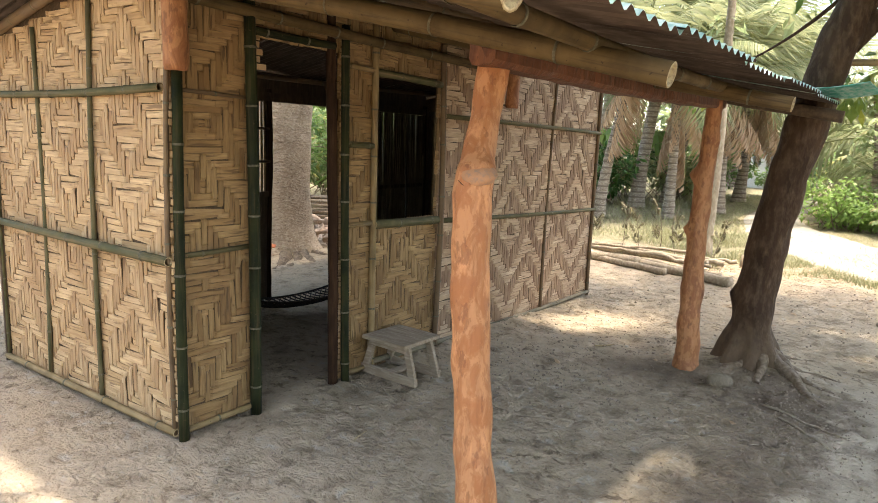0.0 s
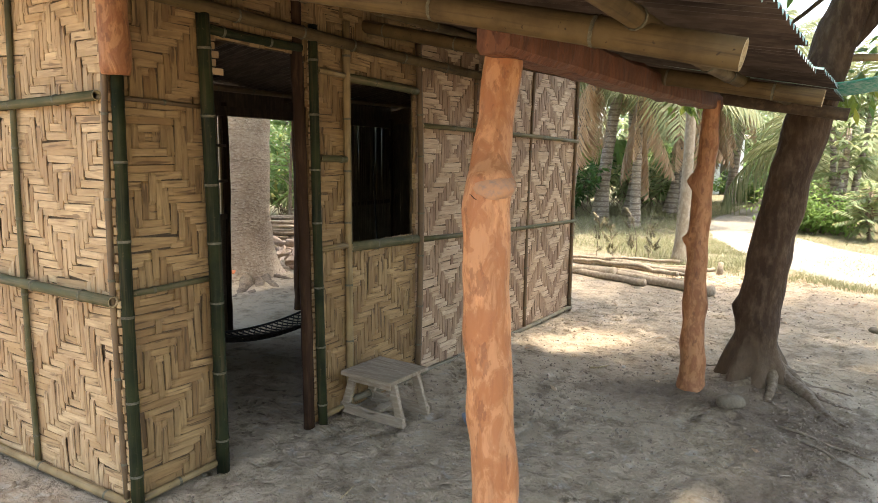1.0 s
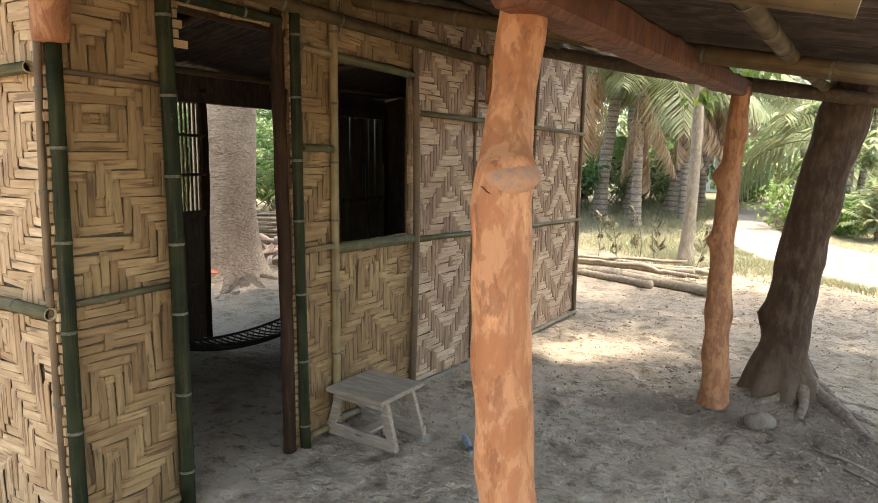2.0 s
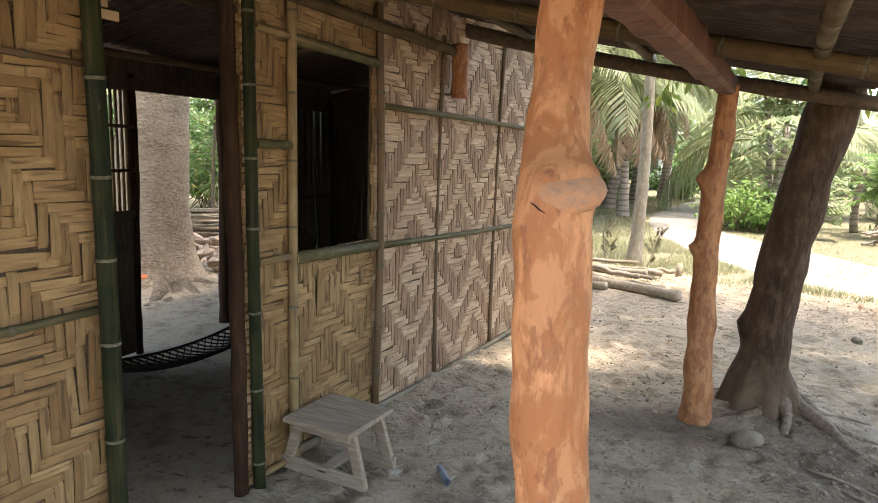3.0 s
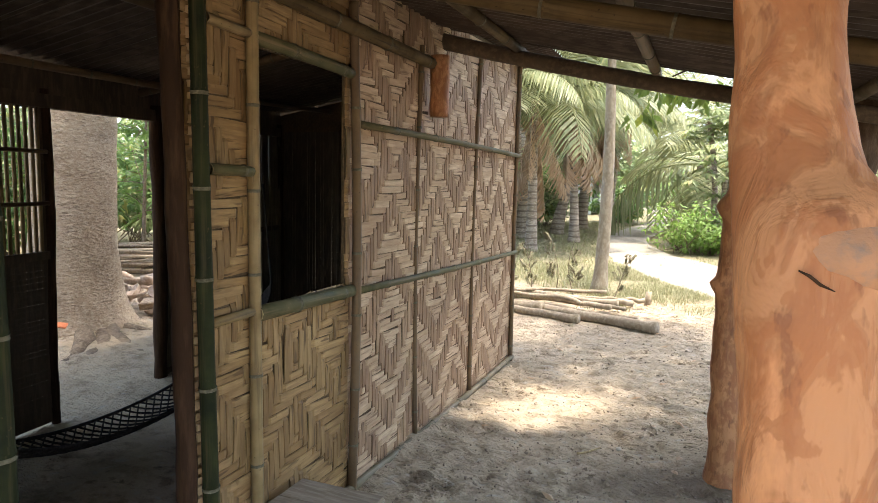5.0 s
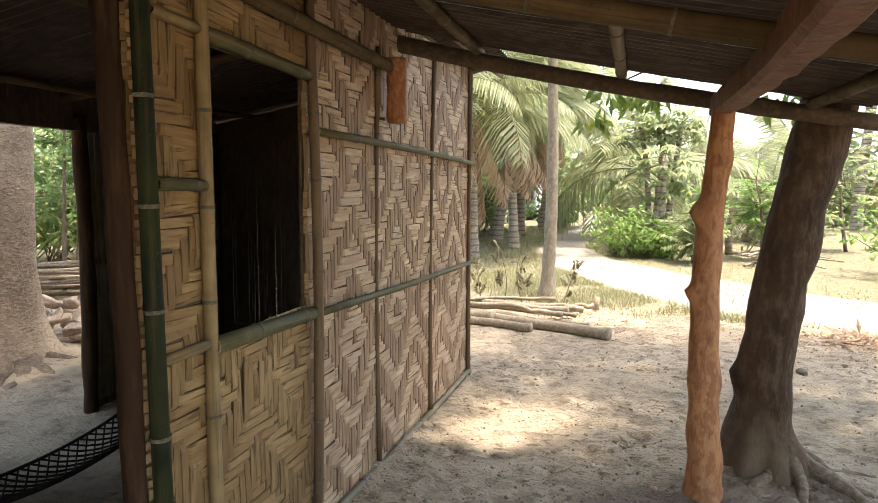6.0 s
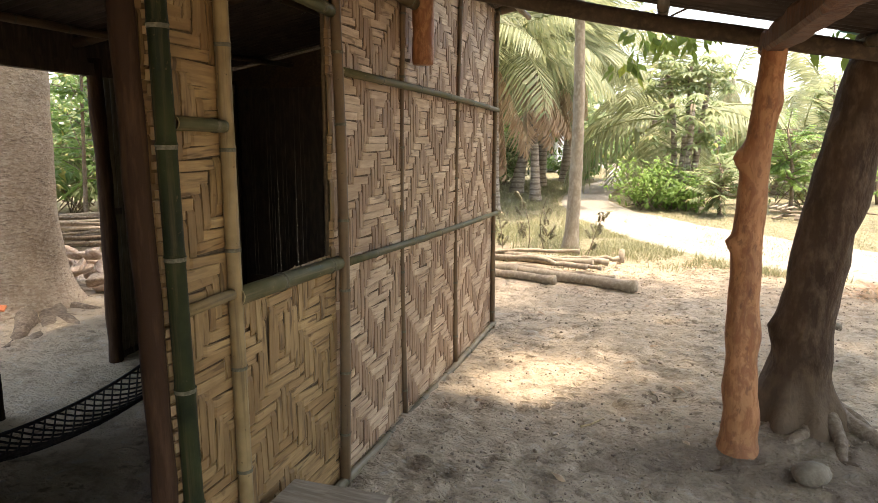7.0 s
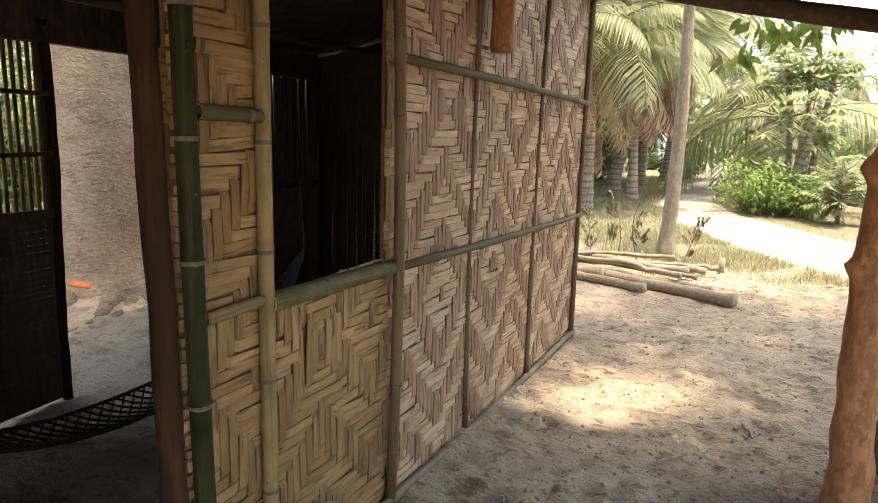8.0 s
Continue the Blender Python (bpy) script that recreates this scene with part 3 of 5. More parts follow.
FM = wall_map((HX1, HY0, 0.0), (0, 1, 0), (1, 0, 0))
front_w = HY1 - HY0
geo = Geo()
sheet_with_gaps(geo, FM, (front_w, WALL_TOP + 0.07, WALL_TOP + 0.07), [(DOOR[0] - HY0, DOOR[1] - HY0, -0.1, DOOR[2]), (WIN[0] - HY0, WIN[1] - HY0, WIN[2], WIN[3])])
wall_front = tagged(part("wall_front", geo, BACKING), "straw-coloured woven bamboo front wall with pole battens", "wall", kind="structure")


def front_solid(u, v):
    y = u + HY0
    if u > front_w or v > WALL_TOP - 0.01 + 0.03 * (y > 4.5):
        return False
    if DOOR[0] - 0.02 < y < DOOR[1] and v < DOOR[2]:
        return False
    return not (WIN[0] - 0.01 < y < WIN[1] + 0.01 and WIN[2] < v < WIN[3])


MATS = 3.69 - HY0                                 # where two mats of the weave meet
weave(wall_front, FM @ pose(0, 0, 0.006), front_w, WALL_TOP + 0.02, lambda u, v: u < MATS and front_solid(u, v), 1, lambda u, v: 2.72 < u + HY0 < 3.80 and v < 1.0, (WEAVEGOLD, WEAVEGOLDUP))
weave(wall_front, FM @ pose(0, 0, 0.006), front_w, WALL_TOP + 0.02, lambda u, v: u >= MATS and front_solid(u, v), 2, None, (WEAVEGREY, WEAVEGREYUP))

# side wall: from the front corner back along -x, slightly turned
SM = wall_map((HX1 + 0.01, 1.705, 0.0), (-1.80, -0.105, 0), (0.105 / 1.8, -1, 0))
side_w = 1.76
geo = Geo()
sheet_with_gaps(geo, SM, (side_w, WALL_TOP + 0.06, WALL_TOP + 0.06 - FALL * side_w), [])
wall_side = tagged(part("wall_side", geo, BACKING), "pale straw woven bamboo gable wall with green pole battens", "wall", kind="structure")
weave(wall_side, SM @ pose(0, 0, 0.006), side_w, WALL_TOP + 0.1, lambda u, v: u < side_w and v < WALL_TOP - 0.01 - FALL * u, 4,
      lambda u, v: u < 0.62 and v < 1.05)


def front_pole(y0, z0, y1, z1, r, mat, seed, d=0.012, name="batten", **kw):
    return node_rings(bamboo(name, (HX1 + d + r, y0, z0), (HX1 + d + r, y1, z1), r, mat, wall_front, seed=seed, **kw))


front_pole(1.700, -0.03, 1.712, 1.76, 0.025, DARKGREEN, 11, d=0.02)
front_pole(2.128, -0.03, 2.105, 2.16, 0.030, DARKGREEN, 12)
front_pole(2.797, -0.03, 2.762, 2.10, 0.026, DARKGREEN, 13)
front_pole(3.028, -0.03, 3.018, 2.16, 0.022, YELLOW, 14)
front_pole(3.690, -0.03, 3.680, 2.14, 0.021, BROWN, 15)
front_pole(4.395, 0.0, 4.402, 2.10, 0.014, BROWN, 16)
front_pole(5.265, 0.0, 5.335, 2.25, 0.015, BROWN, 17)
front_pole(6.225, -0.02, 6.240, 2.28, 0.018, BROWN, 18)
front_pole(3.715, 0.925, 6.25, 0.855, 0.017, GREEN, 19, d=0.024, gap=0.42)
front_pole(3.715, 1.645, 6.25, 1.605, 0.017, GREEN, 20, d=0.024, gap=0.42)
front_pole(3.010, 0.055, 6.25, 0.010, 0.020, MUDDY, 21, d=0.014, gap=0.45)
front_pole(2.83, 0.03, 3.005, 0.03, 0.016, YELLOW, 22)
front_pole(3.035, 0.945, 3.685, 0.930, 0.029, GREEN, 23, d=0.0, gap=0.28)
front_pole(3.030, 1.872, 3.685, 1.850, 0.024, GREEN, 24, d=0.004, gap=0.3)
front_pole(2.81, 1.437, 3.012, 1.432, 0.019, GREEN, 25)
front_pole(2.81, 0.955, 3.012, 0.958, 0.017, YELLOW, 26)
front_pole(2.81, 1.885, 3.012, 1.878, 0.017, YELLOW, 27)
front_pole(1.72, 0.895, 2.11, 0.905, 0.014, GREEN, 28)
front_pole(1.73, 1.665, 2.09, 1.655, 0.010, BROWN, 29)
front_pole(1.72, 0.02, 2.105, 0.035, 0.016, YELLOW, 30)
front_pole(2.12, 1.985, 2.68, 1.978, 0.022, DARKGREEN, 31)


def side_pole(u0, z0, u1, z1, r, mat, seed, d=0.012, **kw):
    a, b = (SM @ Vector((u, z, d + r)) for u, z in ((u0, z0), (u1, z1)))
    return node_rings(bamboo("batten", a, b, r, mat, wall_side, seed=seed, **kw))


side_pole(-0.01, 0.875, 1.76, 0.90, 0.023, GREEN, 41, d=0.026, gap=0.38)
side_pole(0.02, 1.67, 1.76, 1.65, 0.020, GREEN, 42, d=0.026, gap=0.4)
side_pole(-0.01, 0.02, 1.76, 0.03, 0.020, YELLOW, 43, gap=0.45)
for u, sd in ((0.0, 44), (0.66, 45), (1.22, 46), (1.745, 47)):
    side_pole(u + 0.01, 0.0, u - 0.03 + 0.02 * (u > 1), WALL_TOP - 0.05 - FALL * u, 0.013, GREEN if u else BROWN, sd, gap=0.35)

# door post of brown timber, split edges
geo = Geo()
tube(geo, [(HX1 + 0.005, 2.722 - 0.018 * z + 0.008 * math.sin(z * 2.1), z) for z in np.linspace(-0.03, 2.25, 30)], [0.031] * 30, 10, rough=0.22, seed=3.0, freq=7)
tagged(part("door_post", geo, TIMBER, smooth=True), "rough dark brown timber door post", "post")

# cut ends of the wall strips beside the doorway and along the corner
rng = random.Random(6)
geo = Geo()
for k in range(58):
    z = 0.08 + k * 0.0365
    box(geo, (HX1 - 0.03, 1.685 - rng.uniform(0, 0.012), z), (HX1 + rng.uniform(0.012, 0.034), 1.692, z + 0.028))
part("strip_ends", geo, WEAVE, wall_side)["kind"] = "stuff"
geo = Geo()
for k in range(5):
    z = 1.80 + k * 0.036
    box(geo, (HX1 - 0.002, 2.12, z), (HX1 + 0.006, 2.17 + rng.uniform(0.0, 0.07), z + 0.029))
part("strip_ends", geo, WEAVE, wall_front)["kind"] = "stuff"

geo = Geo()
for k in range(56):
    z = 0.10 + k * 0.035
    box(geo, (HX1 + 0.002, 2.752 - rng.uniform(0.0, 0.010), z), (HX1 + 0.022, 2.766, z + rng.uniform(0.018, 0.031)))
part("strip_ends", geo, WEAVE, wall_front)["kind"] = "stuff"

# back wall with its doorway, barred window and slats; end wall
back_top = WALL_TOP - FALL * (HX1 - HX0)
BACK = pose(HX0, 1.56, 0, 0, 0, 5.4) @ pose(-HX0, -1.56, 0)     # the back wall runs out from the front one
geo = Geo()
BM = wall_map((HX0, 1.56, 0.0), (0, 1, 0), (1, 0, 0))
bw = 6.25 - 1.56
sheet_with_gaps(geo, BM, (3.765 - 1.56, 1.80, 1.80), [(2.60 - 1.56, 3.745 - 1.56, 0.10, 1.75)])
box(geo, (HX0 - 0.015, 2.60, 0.93), (HX0 + 0.02, 3.765, 0.975))
box(geo, (HX0 - 0.03, 1.56, 1.757), (HX0 + 0.03, 6.26, 1.83))
box(geo, (HX0 - 0.012, 1.56, 1.83), (HX0, 6.26, 2.00))
box(geo, (HX0 - 0.012, 1.56, 0.0), (HX0 - 0.011, 1.57, 1.83))
box(geo, (HX0 - 0.02, 4.69, 0.02), (HX0 + 0.02, 6.25, 0.06))
box(geo, (HX0 - 0.02, 4.69, 0.93), (HX0 + 0.02, 6.25, 0.97))
wall_back = tagged(part("wall_back", geo, DARKSLAT, m=BACK), "dark brown bamboo back wall with a doorway", "wall", kind="structure")
rng = random.Random(8)
geo = Geo()
y = 2.59
while y < 3.735:
    w = rng.uniform(0.022, 0.034)
    box(geo, (HX0 - 0.004, y, 0.08), (HX0 - 0.001, y + w, 0.95))
    y += w + rng.choice((0.0005, 0.0005, 0.003, 0.005))
z = 0.08
while z < 0.94:
    w = rng.uniform(0.022, 0.034)
    box(geo, (HX0 + 0.001, 2.59, z), (HX0 + 0.004, 3.765, z + w))
    z += w + rng.choice((0.0005, 0.0005, 0.003, 0.005))
part("woven_panel", geo, DARKSLAT, wall_back)["kind"] = "stuff"
slat = Geo()
tube(slat, [(0, 0, z) for z in (0, 0.55, 1.1, 1.752)], [0.019, 0.018, 0.019, 0.017], 8)
slat_mesh = slat.mesh("slat", MUDDY, smooth=True)
y = 4.71
while y < 6.22:
    part("slat", slat_mesh, MUDDY, wall_back, m=pose(HX0 + rng.uniform(-0.004, 0.004), y, rng.uniform(-0.005, 0.03), 0, rng.uniform(-0.4, 0.4), 0))
    y += rng.choice((0.0350, 0.0355, 0.0360, 0.0365, 0.0390))
bar = Geo()
tube(bar, [(0, 0, z) for z in (0.95, 1.35, 1.77)], [0.010] * 3, 8)
bar_mesh = bar.mesh("bar", YELLOW, smooth=True)
y = 2.62
while y < 3.74:
    part("bar", bar_mesh, YELLOW, wall_back, m=pose(HX0, y, 0, 0, 0, 0))
    y += rng.uniform(0.033, 0.043)
for z in (1.24, 1.52):
    bamboo("rail", (HX0 + 0.025, 2.60, z), (HX0 + 0.025, 3.765, z), 0.012, BROWN, wall_back, seed=int(z * 50))
for y0, r in ((3.782, 0.026), (4.655, 0.045), (6.235, 0.035)):
    geo = Geo()
    tube(geo, [(HX0, y0 + 0.012 * math.sin(z * 3 + y0), z) for z in np.linspace(-0.03, 1.86, 24)], [r] * 24, 10, rough=0.2, seed=y0)
    tagged(part("door_post", geo, TIMBER, smooth=True, m=BACK), "dark brown timber post of the back doorway", "post")
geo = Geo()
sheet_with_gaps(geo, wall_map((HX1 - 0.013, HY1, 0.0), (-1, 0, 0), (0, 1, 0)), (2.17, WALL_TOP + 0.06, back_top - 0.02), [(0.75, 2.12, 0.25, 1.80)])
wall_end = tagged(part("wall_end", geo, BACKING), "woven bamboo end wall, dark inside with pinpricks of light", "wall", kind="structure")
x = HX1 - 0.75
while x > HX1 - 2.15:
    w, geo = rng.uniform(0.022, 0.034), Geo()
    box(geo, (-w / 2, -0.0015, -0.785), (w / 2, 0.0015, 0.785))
    part("slat", geo, DARKSLAT, wall_end, m=pose(x - w / 2, HY1 - rng.uniform(0.0025, 0.0075), 1.025, 0, rng.gauss(0, 0.22), 0))
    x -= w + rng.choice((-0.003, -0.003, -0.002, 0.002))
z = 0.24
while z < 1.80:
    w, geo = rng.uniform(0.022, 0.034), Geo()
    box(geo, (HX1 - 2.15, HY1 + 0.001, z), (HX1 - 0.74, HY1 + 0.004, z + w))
    part("slat", geo, DARKSLAT, wall_end)
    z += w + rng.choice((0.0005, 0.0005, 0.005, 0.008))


# ---- roofs of corrugated sheet ----
def corrugated(geo, x0, z0, x1, z1, y0, y1, pitch=0.072, amp=0.010, thick=0.0016, sag=0.0, seed=0):
    """Ridges run down the slope from (x0, z0) to (x1, z1); slot 0 underside, 1 top."""
    n = max(2, int(round((y1 - y0) / pitch * 6)))
    rows = 7
    top0 = len(geo.v)
    for lay in (0, 1):
        for k in range(rows):
            f = k / (rows - 1)
            x, z = x0 + (x1 - x0) * f, z0 + (z1 - z0) * f - sag * math.sin(math.pi * f)
            for i in range(n + 1):
                y = y0 + (y1 - y0) * i / n
                wob = 0.006 * noise.noise(Vector((x * 1.5, y * 1.5, seed)))
                geo.v.append((x + 0.01 * noise.noise(Vector((y * 0.9, seed, f * 2))), y, z + wob + amp * math.sin(2 * math.pi * (y - y0) / pitch) + thick * lay))
    w = n + 1
    up = top0 + rows * w
    flip = x1 < x0
    for k in range(rows - 1):
        for i in range(n):
            a = (k * w + i, k * w + i + 1, (k + 1) * w + i + 1, (k + 1) * w + i)
            lo, hi = tuple(top0 + q for q in a), tuple(up + q for q in a)
            geo.face(lo if not flip else lo[::-1], 0)
            geo.face(hi[::-1] if not flip else hi, 1)
    for i in range(n):
        for k in (0, rows - 1):
            geo.face((top0 + k * w + i, top0 + k * w + i + 1, up + k * w + i + 1, up + k * w + i), 1)
    for k in range(rows - 1):
        for i in (0, n):
            geo.face((top0 + k * w + i, top0 + (k + 1) * w + i, up + (k + 1) * w + i, up + k * w + i), 1)


def porch_z(x):
    return PORCH_Z + PORCH_FALL * (-0.6 - x)


porch_roof = thing("porch_roof", "lean-to roof of rusty corrugated sheets, green on top", "roof", kind="structure")
y, k = 1.10, 0
while y < 4.70:
    geo = Geo()
    y1 = min(y + 0.76, 4.83)
    e = -0.61 + 0.018 * math.sin(k * 2.3)
    corrugated(geo, -2.845, porch_z(-2.845) + 0.010 * (k % 2), e, porch_z(e) + 0.010 * (k % 2), y, y1, sag=0.012, seed=k)
    part("roof_sheet", geo, (TIN, TINPALE), porch_roof)
    y, k = y + 0.70, k + 1
geo = Geo()
corrugated(geo, -0.95, porch_z(-0.95) + 0.022, -0.42, porch_z(-0.6) + 0.085, 4.22, 4.95, amp=0.006, sag=0.035, seed=31)
part("roof_sheet", geo, (TINGREEN, TINGREEN), porch_roof, "loose green-painted sheet curling up at the eave")
main_roof = thing("main_roof", "low sloping hut roof of rusty corrugated sheets", "roof", kind="structure")
y, k = 1.12, 10
while y < 6.6:
    geo = Geo()
    corrugated(geo, -5.35, WALL_TOP + 0.085 + FALL * (-5.35 - HX1) + 0.01 * (k % 2), -2.60, WALL_TOP + 0.085 + FALL * (-2.60 - HX1) + 0.01 * (k % 2), y, min(y + 0.76, 6.66), seed=k)
    part("roof_sheet", geo, (TIN, TINPALE), main_roof)
    y, k = y + 0.70, k + 1
for k, y in enumerate((1.60, 3.0, 4.5, 6.30)):
    bamboo("rafter", (-5.3, y, WALL_TOP + 0.03 + FALL * (-5.3 - HX1)), (-2.62, y, WALL_TOP + 0.03 + FALL * (-2.62 - HX1)), 0.03, BROWN, main_roof, seed=60 + k)
for k, x in enumerate((-4.5, -3.6, -2.68)):
    z = WALL_TOP + 0.062 + FALL * (x - HX1) - 0.045
    bamboo("purlin", (x, 1.1, z - 0.02), (x, 6.60, z - 0.02), 0.022, BROWN, main_roof, seed=70 + k)


# ---- porch frame ----
def rafter_z(x):
    return 1.687 + 0.210 * (-0.66 - x)


def rafter(y0, y1, x1, r, mat, label, seed, dz=0.0, **kw):
    ob = bamboo("rafter", (-2.95, y0, rafter_z(-2.95) + dz), (x1, y1, rafter_z(x1) + dz), r, mat, seed=seed, **kw)
    return tagged(node_rings(ob), label, "rafter", "porch rafters")


rafter(0.95, 0.97, -0.60, 0.040, OLDBAMBOO, "thick dull yellow-brown bamboo rafter with an open cut end", 81, gap=0.4, dz=0.055)
rafter(1.80, 1.90, -0.655, 0.040, OLDBAMBOO, "thick dull yellow-brown bamboo rafter with an open cut end", 82, gap=0.42)
rafter(3.20, 3.30, -0.60, 0.036, OLDBAMBOO, "dry bamboo rafter with an open cut end", 83, gap=0.4, dz=0.02)
geo = Geo()
pts = [(-2.98 + 2.40 * f, 4.74 + 0.02 * math.sin(5 * f), rafter_z(-2.98 + 2.40 * f) + 0.04 - 0.03 * math.sin(math.pi * f)) for f in np.linspace(0, 1, 24)]
tube(geo, pts, [0.045 - 0.008 * f for f in np.linspace(0, 1, 24)], 12, rough=0.12, seed=2.0)
tagged(part("rafter", geo, POLE, smooth=True), "dark rough wooden pole rafter at the porch end", "rafter", "porch rafters")
for k, (x, y0, y1, r) in enumerate(((-0.86, 0.93, 4.82, 0.027), (-1.68, 0.93, 4.80, 0.027), (-2.40, 0.93, 4.82, 0.028))):
    ob = bamboo("purlin", (x, y0, porch_z(x) - 0.012 - r), (x - 0.03, y1, porch_z(x) - 0.010 - r), r, OLDBAMBOO if k != 1 else BROWN, seed=90 + k, gap=0.38)
    tagged(node_rings(ob), "bamboo purlin under the corrugated sheets", "purlin", "porch purlins")
ob = bamboo("top_plate", (HX1 + 0.055, 1.60, 2.085), (HX1 + 0.06, 4.56, 2.015), 0.031, OLDBAMBOO, seed=96, gap=0.4)
tagged(node_rings(ob), "dry bamboo pole along the top of the front wall", "beam")

# debarked posts
POST_Z = [0, 0.2, 0.4, 0.6, 0.8, 1.0, 1.2, 1.3, 1.4, 1.5, 1.6, 1.76]
POST_X = [-1.205, -1.220, -1.250, -1.263, -1.281, -1.297, -1.308, -1.312, -1.327, -1.338, -1.342, -1.340]
POST_Y = [1.885, 1.888, 1.890, 1.892, 1.892, 1.894, 1.898, 1.905, 1.945, 1.985, 2.015, 2.045]
POST_R = [0.078, 0.074, 0.070, 0.068, 0.066, 0.068, 0.066, 0.066, 0.062, 0.058, 0.056, 0.056]
geo = Geo()
zs = np.linspace(-0.06, 1.76, 84)
px, py, pr = (np.interp(zs, POST_Z, v) for v in (POST_X, POST_Y, POST_R))
tube(geo, list(zip(px, py, zs)), list(pr), 40, rough=0.13, freq=8, seed=1.0,
     bumps=((1.445, 2.75, 0.045, 0.75, 0.034), (1.44, 1.5, 0.035, 0.6, 0.014), (0.37, 2.6, 0.07, 0.7, 0.012), (0.75, 0.3, 0.06, 0.5, 0.008)))
porch_post = tagged(part("porch_post", geo, LOG, smooth=True), "crooked debarked orange-red tree trunk post with a sawn knot", "post", "porch posts")


def on_post(ang, z, out=0.0):
    """A point on the skin of the crooked post over its knot."""
    x, y, r = (float(np.interp(z, POST_Z, v)) for v in (POST_X, POST_Y, POST_R))
    r += 0.034 * math.exp(-((z - 1.378) / 0.045) ** 2 - ((ang - 2.75) / 0.75) ** 2) + 0.014 * math.exp(-((z - 1.373) / 0.035) ** 2 - ((ang - 1.5) / 0.6) ** 2)
    return (x - (r + out) * math.cos(ang), y - (r + out) * math.sin(ang), z)


knot, rings, spokes = Geo(), 6, 28
for i in range(rings + 1):
    f = i / rings
    for k in range(spokes):
        a = 2 * math.pi * k / spokes
        w = f * (1 + 0.10 * math.sin(3 * a + 1) + 0.05 * math.sin(7 * a))
        lift = 0.012 - 0.014 * f ** 3 + 0.004 * noise.noise(Vector((3 * w * math.cos(a), 3 * w * math.sin(a), 4)))
        knot.v.append(on_post(2.25 + 0.95 * w * math.cos(a), 1.372 + (0.062 if math.sin(a) > 0 else 0.036) * w * math.sin(a) - 0.012 * math.cos(a) * w, lift))
for i in range(rings):
    for k in range(spokes):
        k2 = (k + 1) % spokes
        knot.face((i * spokes + k, (i + 1) * spokes + k, (i + 1) * spokes + k2, i * spokes + k2))
part("sawn_knot", knot, SAWN, porch_post, "grey-brown sawn branch scar", smooth=True)
for pts, r in (([(1.40, 1.351), (1.50, 1.347), (1.60, 1.340), (1.74, 1.335)], 0.0015),):
    geo = Geo()
    tube(geo, [on_post(a, z, 0.006) for a, z in pts], [r * 0.5] + [r] * (len(pts) - 2) + [r * 0.3], 6)
    part("crack", geo, TIMBER, porch_post, "dark drying crack beside the knot", smooth=True)
geo = Geo()
zs = np.linspace(-0.06, 1.80, 70)
FAR_Z = [0, 0.2, 0.4, 0.6, 0.8, 1.0, 1.2, 1.4, 1.5, 1.6, 1.8]
px = np.interp(zs, FAR_Z, [-1.285, -1.288, -1.299, -1.305, -1.306, -1.306, -1.303, -1.292, -1.285, -1.279, -1.267])
py = np.interp(zs, FAR_Z, [4.505, 4.505, 4.515, 4.53, 4.54, 4.55, 4.55, 4.545, 4.53, 4.515, 4.50])
pr = np.interp(zs, [0, 0.1, 0.4, 0.9, 1.3, 1.5, 1.8], [0.095, 0.078, 0.069, 0.064, 0.058, 0.053, 0.048])
tube(geo, list(zip(px, py, zs)), list(pr), 26, rough=0.14, freq=8, seed=9.0,
     bumps=((1.02, 0.3, 0.030, 0.5, 0.036), (1.38, 0.2, 0.045, 0.6, 0.042), (0.60, 3.4, 0.06, 0.5, 0.01), (1.62, 3.0, 0.05, 0.5, 0.010)))
tagged(part("porch_post", geo, LOGRED, smooth=True), "knobbly debarked reddish tree trunk post", "post", "porch posts")
# beam over the posts: hewn square, its corners worn off
geo = Geo()
steps = 36
for i in range(steps + 1):
    f = i / steps
    c = Vector((-1.312 + 0.052 * f + 0.02 * math.sin(4 * f), 1.925 + 2.695 * f, 1.800 - 0.020 * math.sin(math.pi * f) - 0.004 * f))
    w, h = 0.056 - 0.016 * f, 0.062 - 0.017 * f
    for u, v in ((-1, -0.7), (-0.7, -1), (0.7, -1), (1, -0.7), (1, 0.7), (0.7, 1), (-0.7, 1), (-1, 0.7)):
        q = c + Vector((w * u, 0, h * v))
        k = 0.010 * noise.noise(q * 7.0) + 0.006 * noise.noise(q * 22.0)
        geo.v.append((q.x + k * u, q.y + (0.02 * noise.noise(q * 9) if i in (0, steps) else 0.0), q.z + k * v))
for i in range(steps):
    for k in range(8):
        k2 = (k + 1) % 8
        geo.face((i * 8 + k, i * 8 + k2, (i + 1) * 8 + k2, (i + 1) * 8 + k))
geo.face(tuple(reversed(range(8))))
geo.face(tuple(steps * 8 + k for k in range(8)))
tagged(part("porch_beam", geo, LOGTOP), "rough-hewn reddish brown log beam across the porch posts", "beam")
# stubs of log hanging at the wall top
for y0, x0, r, z0, z1 in ((1.690, HX1 + 0.075, 0.056, 1.745, 2.12), (4.50, HX1 + 0.085, 0.052, 1.745, 2.06)):
    geo = Geo()
    zs = np.linspace(z0, z1, 14)
    tube(geo, [(x0, y0, z) for z in zs], [r * (0.9 + 0.1 * min(1, (z - z0) / 0.03)) for z in zs], 16, rough=0.14, freq=9, seed=y0)
    tagged(part("log_stub", geo, LOGRED, smooth=True), "short debarked log hanging under the roof against the wall", "log", "hanging log stubs")


